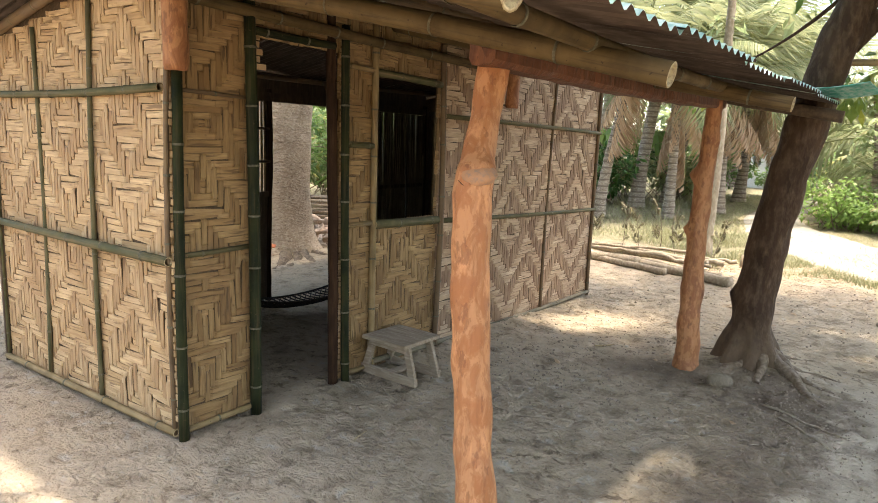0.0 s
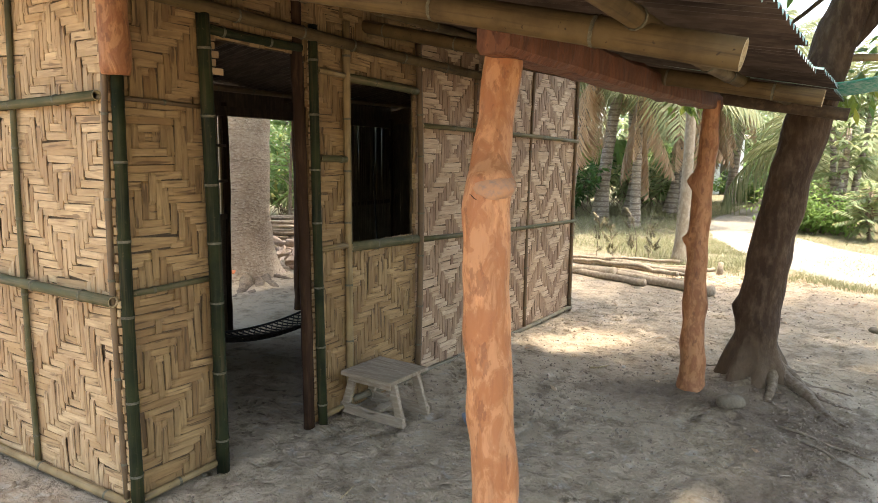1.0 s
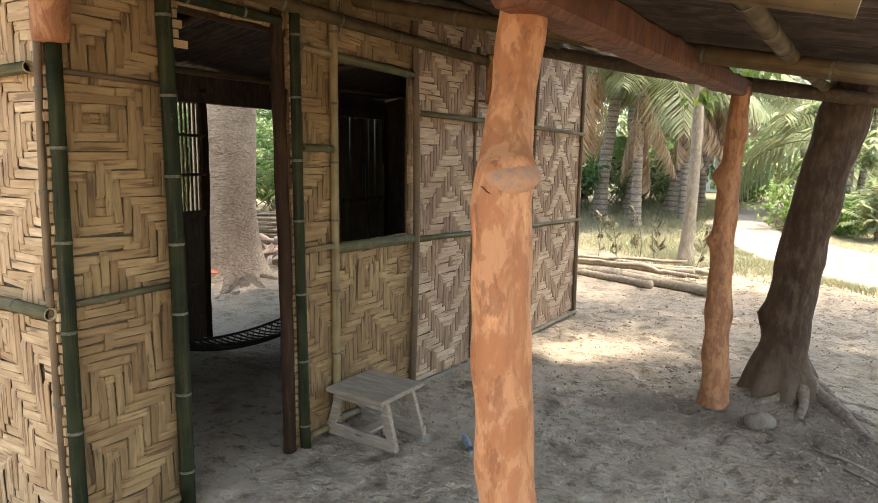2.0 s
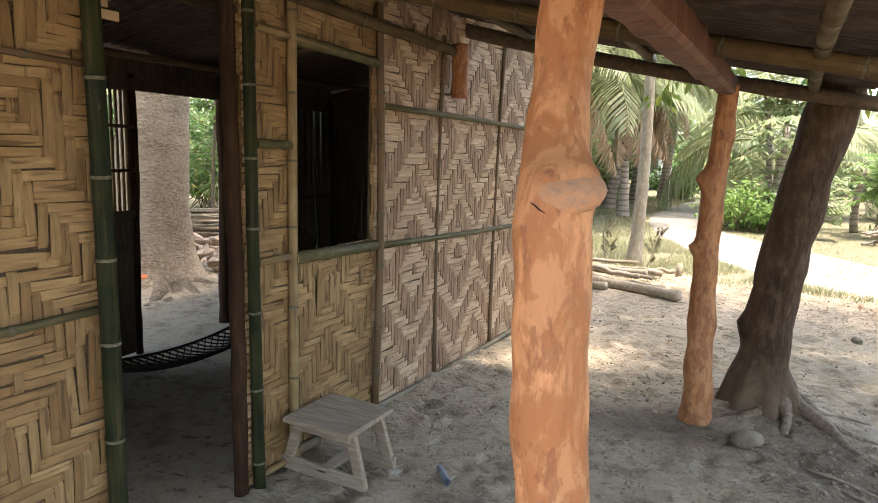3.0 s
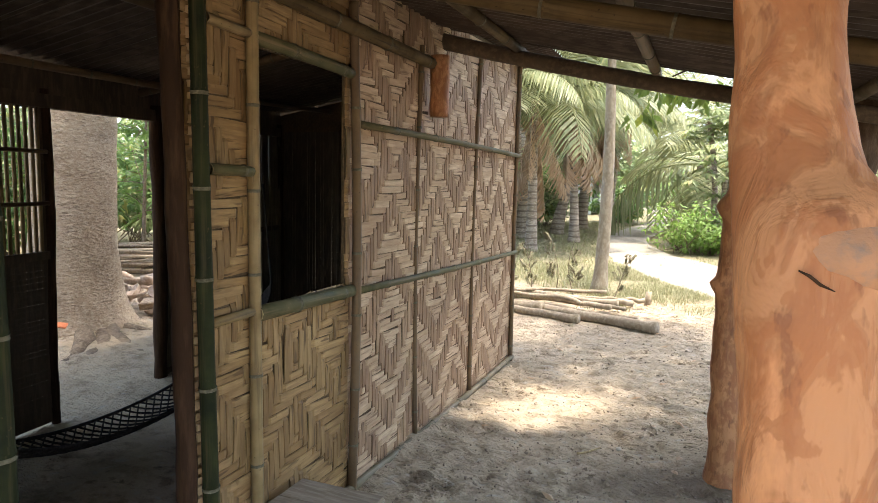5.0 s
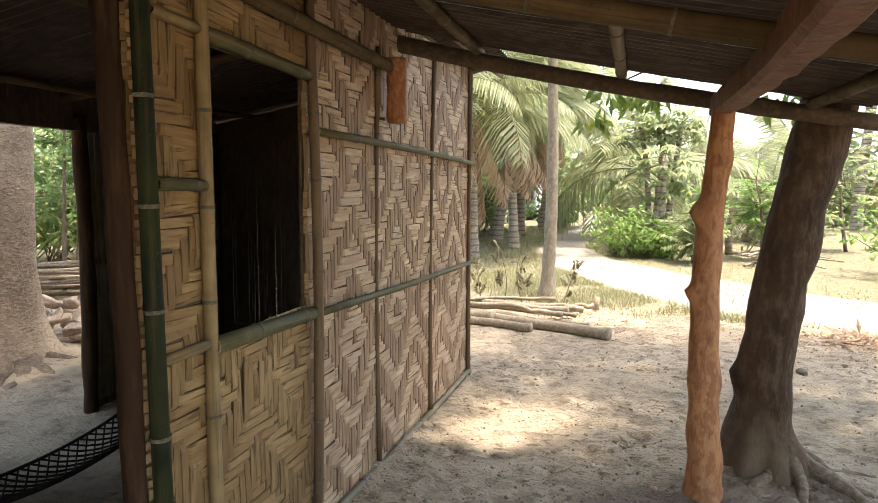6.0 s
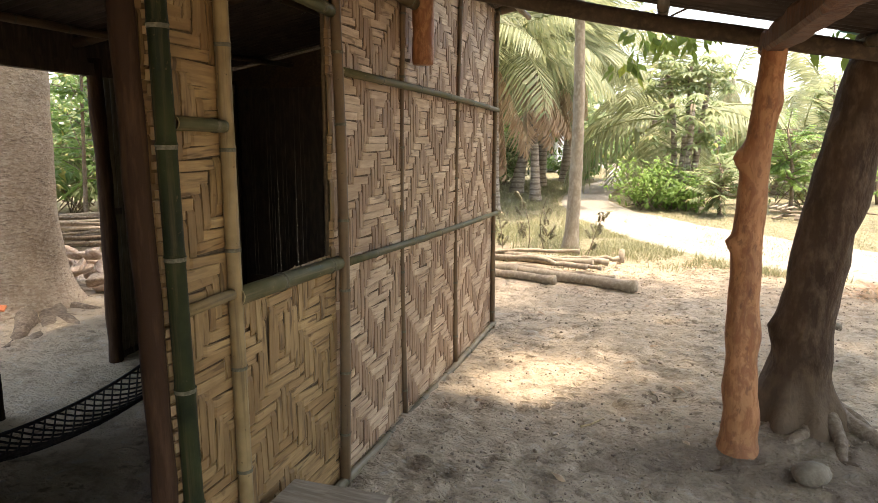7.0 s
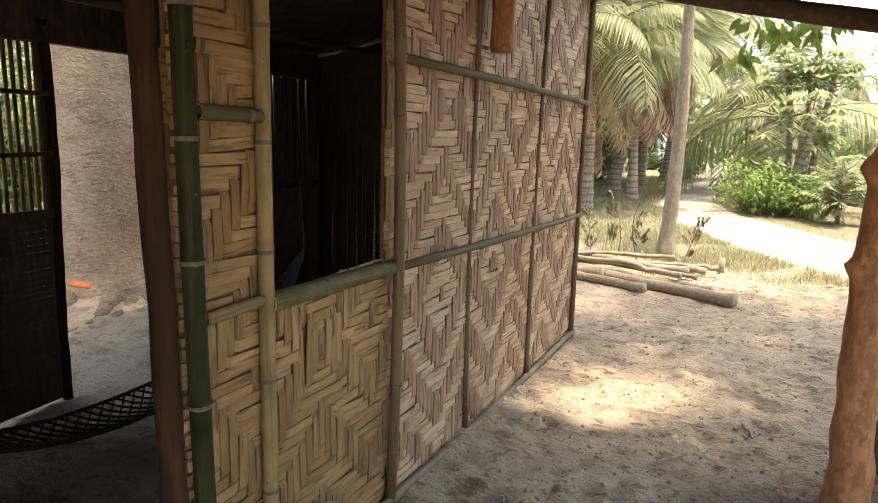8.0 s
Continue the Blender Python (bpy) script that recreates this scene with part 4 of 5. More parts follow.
# ---- things in and before the hut ----
def stool():
    """Low bench stool with two splayed trestle ends and runners."""
    st = thing("stool", "small dusty grey wooden stool against the woven wall", "stool", m=pose(-2.632, 3.095, 0.0, 0, 0, 0))
    top = Geo()
    slab(top, (-0.178, -0.175, 0.238), (0.178, 0.02, 0.262), 0.004)
    slab(top, (-0.178, 0.021, 0.238), (0.178, 0.175, 0.261), 0.004)
    part("seat", top, GREYWOOD, st)
    for sy in (-1, 1):
        for sx in (-1, 1):
            leg = Geo()
            m = pose(sx * 0.135, sy * 0.105, 0.236, 0, 0, 0) @ pose(0, 0, 0, sy * 2, -sx * 17, 0)
            slab(leg, (-0.024, -0.013, -0.245), (0.024, 0.013, 0.0), 0.003, m)
            part("leg", leg, GREYWOOD, st)
        run = Geo()
        slab(run, (-0.225, sy * 0.118 - 0.012, 0.0), (0.225, sy * 0.118 + 0.012, 0.058), 0.004)
        part("runner", run, GREYWOOD, st)
        apron = Geo()
        slab(apron, (-0.15, sy * 0.128 - 0.008, 0.198), (0.15, sy * 0.128 + 0.008, 0.238), 0.003)
        part("apron", apron, GREYWOOD, st)
    brace = Geo()
    slab(brace, (-0.03, -0.13, 0.03), (0.03, 0.13, 0.045), 0.003)
    part("stretcher", brace, GREYWOOD, st)


stool()

geo = Geo()
tube(geo, [(-2.225, 3.30, 0.014), (-2.135, 3.20, 0.014)], [0.016, 0.016], 16, cap=False)
tube(geo, [(-2.225, 3.30, 0.014), (-2.135, 3.20, 0.014)], [0.0125, 0.0125], 16, cap=False)
tagged(part("pipe_piece", geo, PIPE, smooth=True), "short cut piece of grey plastic pipe on the dirt", "pipe")


def pebble(name, x, y, size, flat, mat, label, seed, category="stone"):
    bm = bmesh.new()
    bmesh.ops.create_icosphere(bm, subdivisions=3, radius=1.0)
    for v in bm.verts:
        k = 1 + 0.18 * noise.noise(v.co * 1.4 + Vector((seed, 0, 0))) + 0.04 * noise.noise(v.co * 5)
        v.co = Vector((v.co.x * size, v.co.y * size * 0.75, v.co.z * size * flat)) * k
    me = bpy.data.meshes.new(name)
    bm.to_mesh(me)
    bm.free()
    me.materials.append(mat)
    me.polygons.foreach_set("use_smooth", [True] * len(me.polygons))
    ob = new(name, me)
    ob.matrix_basis = pose(x, y, ground_z(x, y) + size * flat * 0.45, 0, 0, seed * 40)
    return tagged(ob, label, category)


pebble("stone", -1.02, 4.34, 0.085, 0.55, STONE, "rounded dusty grey stone at the tree foot", 1)
pebble("pebble", -1.796, 4.737, 0.018, 0.6, RINGPALE, "small whitish pebble on the dirt", 2, "pebble")
pebble("pebble", -0.35, 7.0, 0.05, 0.6, STONE, "small grey stone near the track", 3, "pebble")


def twig(x, y, length, r, ang, mat, label, name="stick", cat="stick"):
    geo = Geo()
    a = radians(ang)
    pts = []
    for f in np.linspace(0, 1, 7):
        px, py = x + length * f * math.cos(a), y + length * f * math.sin(a)
        px += 0.04 * length * math.sin(f * 5)
        pts.append((px, py, ground_z(px, py) + r * 0.8))
    tube(geo, pts, [r * (1 - 0.4 * f) for f in np.linspace(0, 1, 7)], 7, rough=0.2)
    return tagged(part(name, geo, mat, smooth=True), label, cat, "sticks on the ground")


twig(-1.99, 4.60, 0.17, 0.007, 50, HOLLOW, "short pale stick lying on the dirt")
twig(-0.75, 4.22, 0.55, 0.008, -25, LOGWOOD, "thin dry stick on the dirt by the roots")
twig(-0.62, 4.05, 0.42, 0.006, -40, LOGWOOD, "thin dry stick on the dirt by the roots")
twig(-0.9, 3.55, 0.30, 0.005, 15, LOGWOOD, "thin dry stick on the dirt")
twig(-1.62, 5.05, 0.14, 0.005, 110, LOGWOOD, "thin dry stick on the dirt")
twig(-2.2, 2.25, 0.12, 0.004, 100, HOLLOW, "thin pale stick on the dirt")

# crumbs, chips and fallen leaves
rng = random.Random(21)
geo = Geo()
for _ in range(5600):
    x, y = rng.uniform(-2.75, 1.0), rng.uniform(1.4, 9.5)
    if rng.random() < 0.35:
        x, y = (rng.gauss(-0.55, 0.2), rng.gauss(4.0, 0.45)) if rng.random() < 0.5 else (rng.gauss(-1.9, 0.5), rng.gauss(4.0, 0.6))
    s = rng.uniform(0.0015, 0.006) * rng.choice((0.6, 0.8, 1, 1.3, 1.8))
    m = pose(x, y, ground_z(x, y) + s * 0.2, rng.uniform(0, 90), rng.uniform(0, 90), rng.uniform(0, 360))
    box(geo, (-s, -s * 0.7, -s * 0.5), (s, s * 0.7, s * 0.5), 0, m)
tagged(part("dirt_crumbs", geo, CLOD), "scattered crumbs of earth and gravel", "debris", kind="stuff")


def leaf_card(geo, p, d, up, length, wide, fold=0.25, slot=0):
    """One leaf: two halves folded on the midrib, pointed at both ends."""
    d = d.normalized()
    s = d.cross(up)
    s = s.normalized() if s.length > 1e-4 else Vector((1, 0, 0))
    nrm = s.cross(d)
    n = len(geo.v)
    mid, tip = p + d * length * 0.5 - nrm * 0.0, p + d * length - nrm * length * 0.18
    geo.v.extend(tuple(q) for q in (p, mid + s * wide - nrm * wide * fold, tip, mid - s * wide - nrm * wide * fold, mid + nrm * wide * fold))
    geo.face((n, n + 1, n + 4), slot)
    geo.face((n + 1, n + 2, n + 4), slot)
    geo.face((n, n + 4, n + 3), slot)
    geo.face((n + 4, n + 2, n + 3), slot)


def rand_dir(rng, flat=0.5):
    v = Vector((rng.gauss(0, 1), rng.gauss(0, 1), rng.gauss(0, 1) * flat))
    return v.normalized()


geo = Geo()
for k in range(520):
    x, y = (rng.uniform(-2.6, 2.5), rng.uniform(3.6, 9.8)) if k < 110 else (rng.uniform(-2.6, 0.6), rng.gauss(9.3, 0.45))
    leaf_card(geo, Vector((x, y, ground_z(x, y) + 0.012)), rand_dir(rng, 0.05), Vector((0, 0, 1)), rng.uniform(0.04, 0.10), rng.uniform(0.01, 0.022))
tagged(part("fallen_leaves", geo, DEADFROND), "scattered dry brown fallen leaves", "leaves", kind="stuff")

geo = Geo()
for _ in range(420):
    x, y = rng.gauss(0.55, 0.33), rng.gauss(8.25, 0.22)
    hh = 0.10 * math.exp(-((x - 0.55) ** 2 + (y - 8.25) ** 2) / 0.09) * rng.random()
    leaf_card(geo, Vector((x, y, ground_z(x, y) + 0.01 + hh)), rand_dir(rng, 0.4), Vector((0, 0, 1)), rng.uniform(0.06, 0.16), rng.uniform(0.012, 0.03))
tagged(part("leaf_heap", geo, DEADFROND), "raked heap of dry brown leaves beside the track", "leaves", kind="stuff")
geo = Geo()
slab(geo, (-0.07, -0.04, 0.0), (0.07, 0.04, 0.015), 0.004, pose(-6.02, 4.72, 0.23, 14, 10, 40))
tagged(part("plastic_scrap", geo, plain_noise("orange_plastic", (0.55, 0.15, 0.05), (0.45, 0.12, 0.05), (0.6, 0.25, 0.12), 12, 50, rough=0.5)), "small orange plastic scrap on the tree roots", "scrap")

# hammock: a knotted black net sagging almost to the floor
rows, cols = 7, 46


def hammock_at(u, k):
    y = 2.35 + 2.5 * u
    z = 0.09 + 0.62 * (2 * u - 1.02) ** 2 * (0.6 + 0.4 * (2 * u - 1) ** 2) + 0.02 * k / rows
    spread = 0.30 * math.sin(math.pi * u) ** 0.6
    c = (k / (rows - 1) - 0.5) * 2
    return Vector((-4.12 + c * spread * 0.5, y, z + 0.06 * c * c * math.sin(math.pi * u)))


hammock = thing("hammock", "black knotted net hammock sagging to the floor inside the hut", "hammock")


def cord(pts, r):
    g = Geo()
    tube(g, pts, [r] * len(pts), 5, cap=False)
    part("cord", g, NET, hammock, smooth=True)


for s in range(2):
    for k in range(rows - 1):
        cord([hammock_at(i / (cols - 1), k + ((i + s) % 2)) for i in range(cols)], 0.006)
for k in (0, rows - 1):
    cord([hammock_at(i / (cols - 1), k) for i in range(cols)], 0.009)
for u, y0 in ((0.0, 2.0), (1.0, 5.2)):
    cord([hammock_at(u, 3), Vector((-4.45, y0, 1.35))], 0.008)


# ---- trees and plants ----
def clump(geo, rng, centre, radius, count, length, wide, flat=0.7, droop=0.4, slot=0):
    c = Vector(centre)
    for _ in range(count):
        off = rand_dir(rng, 1.0) * radius * rng.random() ** 0.45
        off.z *= flat
        d = off.normalized() + rand_dir(rng, 0.6) * 0.9 + Vector((0, 0, -droop))
        k = rng.uniform(0.65, 1.25)
        leaf_card(geo, c + off, d, Vector((0, 0, 1)) + rand_dir(rng) * 0.5, length * k, wide * k, slot=slot)


def limb(geo, a, b, r0, r1, bend, rng, n=9, steps=10):
    a, b = Vector(a), Vector(b)
    off = rand_dir(rng, 0.6) * bend
    fs = np.linspace(0, 1, steps)
    tube(geo, [a.lerp(b, f) + off * math.sin(math.pi * f) for f in fs], [r0 + (r1 - r0) * f for f in fs], n, rough=0.12, freq=3)


# leaning tree before the porch
yard_tree = thing("yard_tree", "leaning dark-barked shade tree with flared roots beside the porch", "tree")
geo = Geo()
hs = np.concatenate((np.linspace(-0.05, 0.45, 18), np.linspace(0.5, 3.2, 40)))
cx = np.interp(hs, [0, 0.2, 0.4, 0.6, 0.8, 1.0, 1.2, 1.4, 1.6, 1.8, 2.2, 3.2], [-0.99, -0.992, -0.986, -0.974, -0.955, -0.921, -0.889, -0.855, -0.818, -0.779, -0.68, -0.37])
cy = np.interp(hs, [0, 0.4, 1.4, 2.2, 3.2], [4.90, 4.91, 4.90, 4.93, 5.05])
cr = np.interp(hs, [-0.05, 0.03, 0.10, 0.20, 0.4, 0.6, 0.8, 1.1, 1.6, 1.9, 3.2], [0.25, 0.205, 0.175, 0.154, 0.136, 0.126, 0.119, 0.114, 0.121, 0.122, 0.098])
tube(geo, list(zip(cx, cy, hs)), list(cr), 48, rough=0.20, freq=6.5, seed=7.0,
     bumps=((0.55, 0.1, 0.05, 0.35, 0.03), (1.25, 3.0, 0.10, 0.5, 0.014), (1.0, 0.2, 0.12, 0.5, 0.012), (0.06, 0.3, 0.14, 0.25, 0.063), (0.06, 1.1, 0.15, 0.22, 0.070), (0.06, 1.9, 0.15, 0.22, 0.077), (0.06, 2.7, 0.16, 0.22, 0.084), (0.06, 3.5, 0.15, 0.25, 0.070), (0.06, 4.6, 0.15, 0.3, 0.056), (0.06, 5.5, 0.14, 0.25, 0.056)))
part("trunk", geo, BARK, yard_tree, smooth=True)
rng = random.Random(33)
for ang, ln, r in ((-62, 0.55, 0.040), (-38, 0.85, 0.045), (-18, 0.75, 0.04), (8, 0.6, 0.04), (-100, 0.34, 0.04), (-140, 0.3, 0.035), (60, 0.5, 0.04), (150, 0.35, 0.035)):
    geo = Geo()
    a = radians(ang)
    pts, rs = [], []
    for f in np.linspace(0, 1, 12):
        q = 0.06 + ln * f
        x, y = -0.98 + q * math.cos(a) + 0.05 * math.sin(6 * f + ang), 4.91 + q * math.sin(a) + 0.05 * math.cos(5 * f + ang)
        pts.append((x, y, ground_z(x, y) + 0.12 * math.exp(-5 * f) + r * 0.1 * (1 - f) - 0.016))
        rs.append(r * (1.25 - 1.0 * f) * 0.85)
    tube(geo, pts, rs, 11, rough=0.4, freq=11, seed=ang)
    part("root", geo, ROOT, yard_tree, smooth=True)
geo = Geo()
BOUGHS = [((-0.36, 5.0, 3.0), (0.9, 6.4, 4.3)), ((-0.36, 5.0, 3.0), (0.3, 3.4, 4.4)), ((-0.40, 5.02, 3.0), (0.1, 5.6, 4.9)), ((-0.36, 5.0, 3.0), (1.7, 4.2, 4.0)),
         ((-0.3, 5.0, 3.1), (0.3, 7.2, 4.8)), ((-0.62, 4.94, 2.15), (0.75, 5.5, 3.0)), ((0.3, 3.4, 4.4), (0.8, 1.6, 4.9)), ((1.7, 4.2, 4.0), (2.8, 2.6, 4.5)), ((0.9, 6.4, 4.3), (2.8, 7.6, 5.0)), ((0.3, 7.2, 4.8), (0.6, 8.3, 5.2)), ((0.1, 5.6, 4.9), (-1.5, 7.6, 5.4))]
for a, b in BOUGHS:
    limb(geo, a, b, 0.06, 0.02, 0.2, rng)
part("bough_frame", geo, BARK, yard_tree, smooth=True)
# ground patches to stay sunlit (x, y, radius); the crown is opened for them
SUN_PATCHES = ((-2.46, 5.06, 0.40), (-1.75, 5.85, 0.12), (-1.0, 2.9, 0.30), (-3.0, 0.6, 0.9))


def shading(c):
    """Whether a leaf clump at c mostly keeps the sun's way to the chosen ground patches free."""
    foot = c - SUN_DIR * (c.z / SUN_DIR.z)
    return rng.random() < 0.10 or all(math.hypot(foot.x - px0, foot.y - py0) > pr0 + 0.2 for px0, py0, pr0 in SUN_PATCHES)


crown = Geo()
for a, b in BOUGHS:
    a, b = Vector(a), Vector(b)
    for f in (0.55, 0.8, 1.0):
        for _ in range(3):
            c = a.lerp(b, f) + rand_dir(rng, 0.6) * 0.75
            if c.z > 2.5 and shading(c):
                clump(crown, rng, c, 0.5, 85, 0.15, 0.032)
for c, n in (((-0.35, 5.75, 2.15), 16), ((-0.65, 5.9, 2.05), 16), ((-0.1, 5.4, 2.1), 18), ((0.25, 4.7, 2.45), 110), ((0.5, 5.2, 2.35), 110), ((0.1, 4.2, 2.7), 120), ((0.7, 4.4, 2.6), 120), ((-0.2, 3.9, 2.9), 100), ((-0.1, 4.6, 2.75), 100), ((0.9, 5.0, 2.8), 100), ((0.4, 3.6, 2.9), 90), ((0.35, 5.6, 1.95), 25), ((0.3, 4.6, 2.2), 30)):
    clump(crown, rng, c, 0.28, n, 0.16, 0.036, droop=0.9)
# high clumps added to the crown to shade the yard, thinner past y 5.3
for _ in range(860):
    c = Vector((rng.uniform(-2.3, 4.2), rng.uniform(1.3, 8.3), rng.uniform(4.1, 6.2)))
    if shading(c) and (c.y < 5.3 or rng.random() < 0.42):
        clump(crown, rng, c, 0.45, 34, 0.21, 0.05)
part("crown", crown, LEAF, yard_tree)

droop = Geo()
rng = random.Random(5)
for c, n, rad in (((-1.85, 6.6, 2.12), 14, 0.16), ((-1.62, 6.55, 2.08), 12, 0.14), ((-1.98, 6.6, 1.93), 10, 0.13), ((-1.45, 6.5, 2.12), 8, 0.12), ((-0.78, 5.7, 1.95), 14, 0.16), ((-0.62, 5.6, 1.90), 12, 0.14)):
    clump(droop, rng, c, rad, n + 4, 0.125, 0.036, droop=1.6)
part("hanging_leaf_spray", droop, SPRAY, yard_tree)["kind"] = "stuff"
geo = Geo()
limb(geo, (-0.45, 5.05, 2.75), (-1.75, 6.6, 2.22), 0.02, 0.006, 0.12, rng, 6, 8)
limb(geo, (-0.5, 5.03, 2.6), (-0.72, 5.65, 2.05), 0.015, 0.006, 0.05, rng, 6, 6)
part("twig_growth", geo, BARK, yard_tree)["kind"] = "stuff"

# horizontal pole lashed at the tree
tagged(bamboo("rail_pole", (-0.75, 4.96, 2.06), (1.6, 5.9, 2.12), 0.022, YELLOW, seed=120, gap=0.5), "thin pole wedged in the tree fork", "pole")

# big pale trunk behind the hut
big = thing("big_tree", "massive pale-barked tree trunk with spreading surface roots behind the hut", "tree")
geo = Geo()
hs = np.linspace(-0.05, 5.0, 50)
tube(geo, [(-6.62 + 0.05 * math.sin(h), 5.33 + 0.03 * h, h) for h in hs], [0.335 + 0.30 * math.exp(-max(h, 0) * 3.6) for h in hs], 36, rough=0.07, freq=3, seed=5.0,
     bumps=((0.15, 0.4, 0.35, 0.25, 0.12), (0.15, 5.9, 0.35, 0.22, 0.12), (0.15, 5.0, 0.3, 0.25, 0.1), (0.15, 1.2, 0.3, 0.25, 0.1)))
part("trunk", geo, BIGBARK, big, smooth=True)
for k, (ang, ln, r) in enumerate(((-70, 1.5, 0.10), (-45, 1.7, 0.11), (-22, 1.5, 0.10), (2, 1.4, 0.10), (25, 1.3, 0.09), (-95, 1.4, 0.10), (50, 1.3, 0.08))):
    geo = Geo()
    a = radians(ang)
    pts, rs = [], []
    for f in np.linspace(0, 1, 14):
        q = 0.3 + ln * f
        b = a + 0.25 * math.sin(4 * f + k)
        x, y = -6.62 + q * math.cos(b), 5.33 + q * math.sin(b)
        pts.append((x, y, ground_z(x, y) + 0.05 * math.exp(-7 * f) - 0.066))
        rs.append(r * (1.1 - 0.7 * f) * 0.85)
    tube(geo, pts, rs, 12, rough=0.45, freq=7, seed=ang)
    part("root", geo, ROOT, big, smooth=True)
geo = Geo()
tops = [(-6.6, 5.5, 4.8)]
for b in ((-8.6, 6.5, 6.8), (-5.2, 6.9, 7.0), (-7.0, 3.4, 7.0), (-4.9, 4.4, 6.6)):
    limb(geo, (-6.6, 5.47, 4.7), b, 0.2, 0.06, 0.3, rng)
    tops.append(b)
part("bough_frame", geo, BIGBARK, big, smooth=True)
crown = Geo()
for b in tops[1:]:
    for _ in range(9):
        clump(crown, rng, Vector(b) + rand_dir(rng, 0.6) * 1.4, 0.8, 80, 0.22, 0.05)
for _ in range(120):
    clump(crown, rng, (rng.uniform(-10.5, -3.2), rng.uniform(1.8, 10.0), rng.uniform(5.2, 7.6)), 0.6, 34, 0.30, 0.075)
part("crown", crown, LEAFDARK, big)

# coconut husks and a shard beside the big tree
husk = Geo()
bm = bmesh.new()
bmesh.ops.create_icosphere(bm, subdivisions=2, radius=1.0)
for v in bm.verts:
    husk.v.append((v.co.x * 0.115, v.co.y * 0.080, v.co.z * 0.065 * (1 if v.co.z < 0.1 else -0.35 + 0.45 * (1 - v.co.z))))
bm.verts.index_update()
for f in bm.faces:
    husk.face(tuple(v.index for v in f.verts))
bm.free()
husk_mesh = husk.mesh("coconut_husk", HUSK, smooth=True)
for k in range(34):
    lay = 0 if k < 18 else (1 if k < 29 else 2)
    x, y = -6.75 + rng.uniform(-0.55, 0.5) * (1 - 0.3 * lay), 6.28 + rng.uniform(-0.38, 0.5) * (1 - 0.3 * lay)
    ob = part("coconut_husk", husk_mesh, HUSK, m=pose(x, y, ground_z(x, y) + 0.07 + 0.12 * lay, rng.uniform(-40, 40), rng.uniform(-40, 40), rng.uniform(0, 360)))
    tagged(ob, "dry brown split coconut husk in a heap", "coconut husk", "heap of coconut husks")
geo = Geo()
slab(geo, (-0.22, -0.09, 0.0), (0.22, 0.09, 0.07), 0.008, pose(-6.25, 6.05, 0.14, 8, -6, 30))
tagged(part("wood_block", geo, BIGBARK), "pale weathered wooden block beside the husks", "block")
for k in range(36):
    x, y = -9.3 + rng.uniform(-0.5, 0.5), 7.3 + rng.uniform(-0.6, 0.9)
    geo = Geo()
    a = rng.uniform(20, 75)
    z = 0.03 + 0.012 * k
    tube(geo, [(x, y, z), (x + 1.2 * math.cos(radians(a)), y + 1.2 * math.sin(radians(a)), z + rng.uniform(-0.05, 0.05)), (x + 2.2 * math.cos(radians(a + 6)), y + 2.2 * math.sin(radians(a + 6)), z)], [0.02, 0.018, 0.012], 7, rough=0.25)
    tagged(part("branch", geo, ROOT if k % 3 else LOGWOOD, smooth=True), "cut branch in a firewood stack", "branch", "firewood stack")


def leafy_sapling(x, y, height, count, mat, label, rng, length=0.10, wide=0.02, spread=0.5, low=0.25, r=0.03):
    t = thing("sapling", label, "sapling")
    geo = Geo()
    z0 = ground_z(x, y) - 0.03
    top = Vector((x + rng.uniform(-0.2, 0.2), y + rng.uniform(-0.2, 0.2), height))
    limb(geo, (x, y, z0), top, r, r * 0.4, 0.12, rng, 8)
    crown, twigs = Geo(), Geo()
    for _ in range(count):
        f = low + (1 - low) * rng.random()
        p = Vector((x, y, z0)).lerp(top, f)
        d = rand_dir(rng, 0.35)
        ln = spread * rng.uniform(0.5, 1.1)
        limb(twigs, p, p + d * ln + Vector((0, 0, 0.1)), r * 0.25, 0.004, 0.05, rng, 5, 4)
        for k in range(9):
            q = p + d * ln * (0.25 + 0.09 * k) + Vector((0, 0, 0.1 * (0.25 + 0.09 * k)))
            s = d.cross(Vector((0, 0, 1))).normalized()
            for sg in (-1, 1):
                leaf_card(crown, q, s * sg + d * 0.5 + Vector((0, 0, -0.25)), Vector((0, 0, 1)) + rand_dir(rng) * 0.3, length * rng.uniform(0.7, 1.2), wide)
    part("trunk", geo, ROOT, t, smooth=True)
    part("twig_growth", twigs, ROOT, t)["kind"] = "stuff"
    part("crown", crown, mat, t)
    return t


for x, y, h in ((-9.0, 8.4, 3.3), (-9.6, 9.2, 3.6), (-8.4, 9.0, 2.8), (-10.4, 8.2, 3.2)):
    leafy_sapling(x, y, h, 34, LEAFBRIGHT, "young leafy sapling behind the hut", rng, 0.14, 0.03, 0.6)

# grey trunk beside the log pile
t = thing("sapling", "slim straight grey tree trunk beside the log pile", "tree")
geo = Geo()
hs = np.linspace(-0.05, 4.4, 30)
tube(geo, [(-2.69 + 0.03 * math.sin(h * 1.3) + 0.012 * h, 9.70 + 0.02 * h, h) for h in hs], [0.088 - 0.011 * h + 0.05 * math.exp(-max(h, 0) * 9) for h in hs], 16, rough=0.1, freq=5, seed=2.5)
part("trunk", geo, GREYTRUNK, t, smooth=True)
crown = Geo()
for _ in range(11):
    clump(crown, rng, (-2.49 + rng.gauss(0, 0.55), 9.8 + rng.gauss(0, 0.55), rng.uniform(2.85, 4.8)), 0.3, 16, 0.22, 0.045, droop=0.7)
part("crown", crown, LEAFPALE, t)

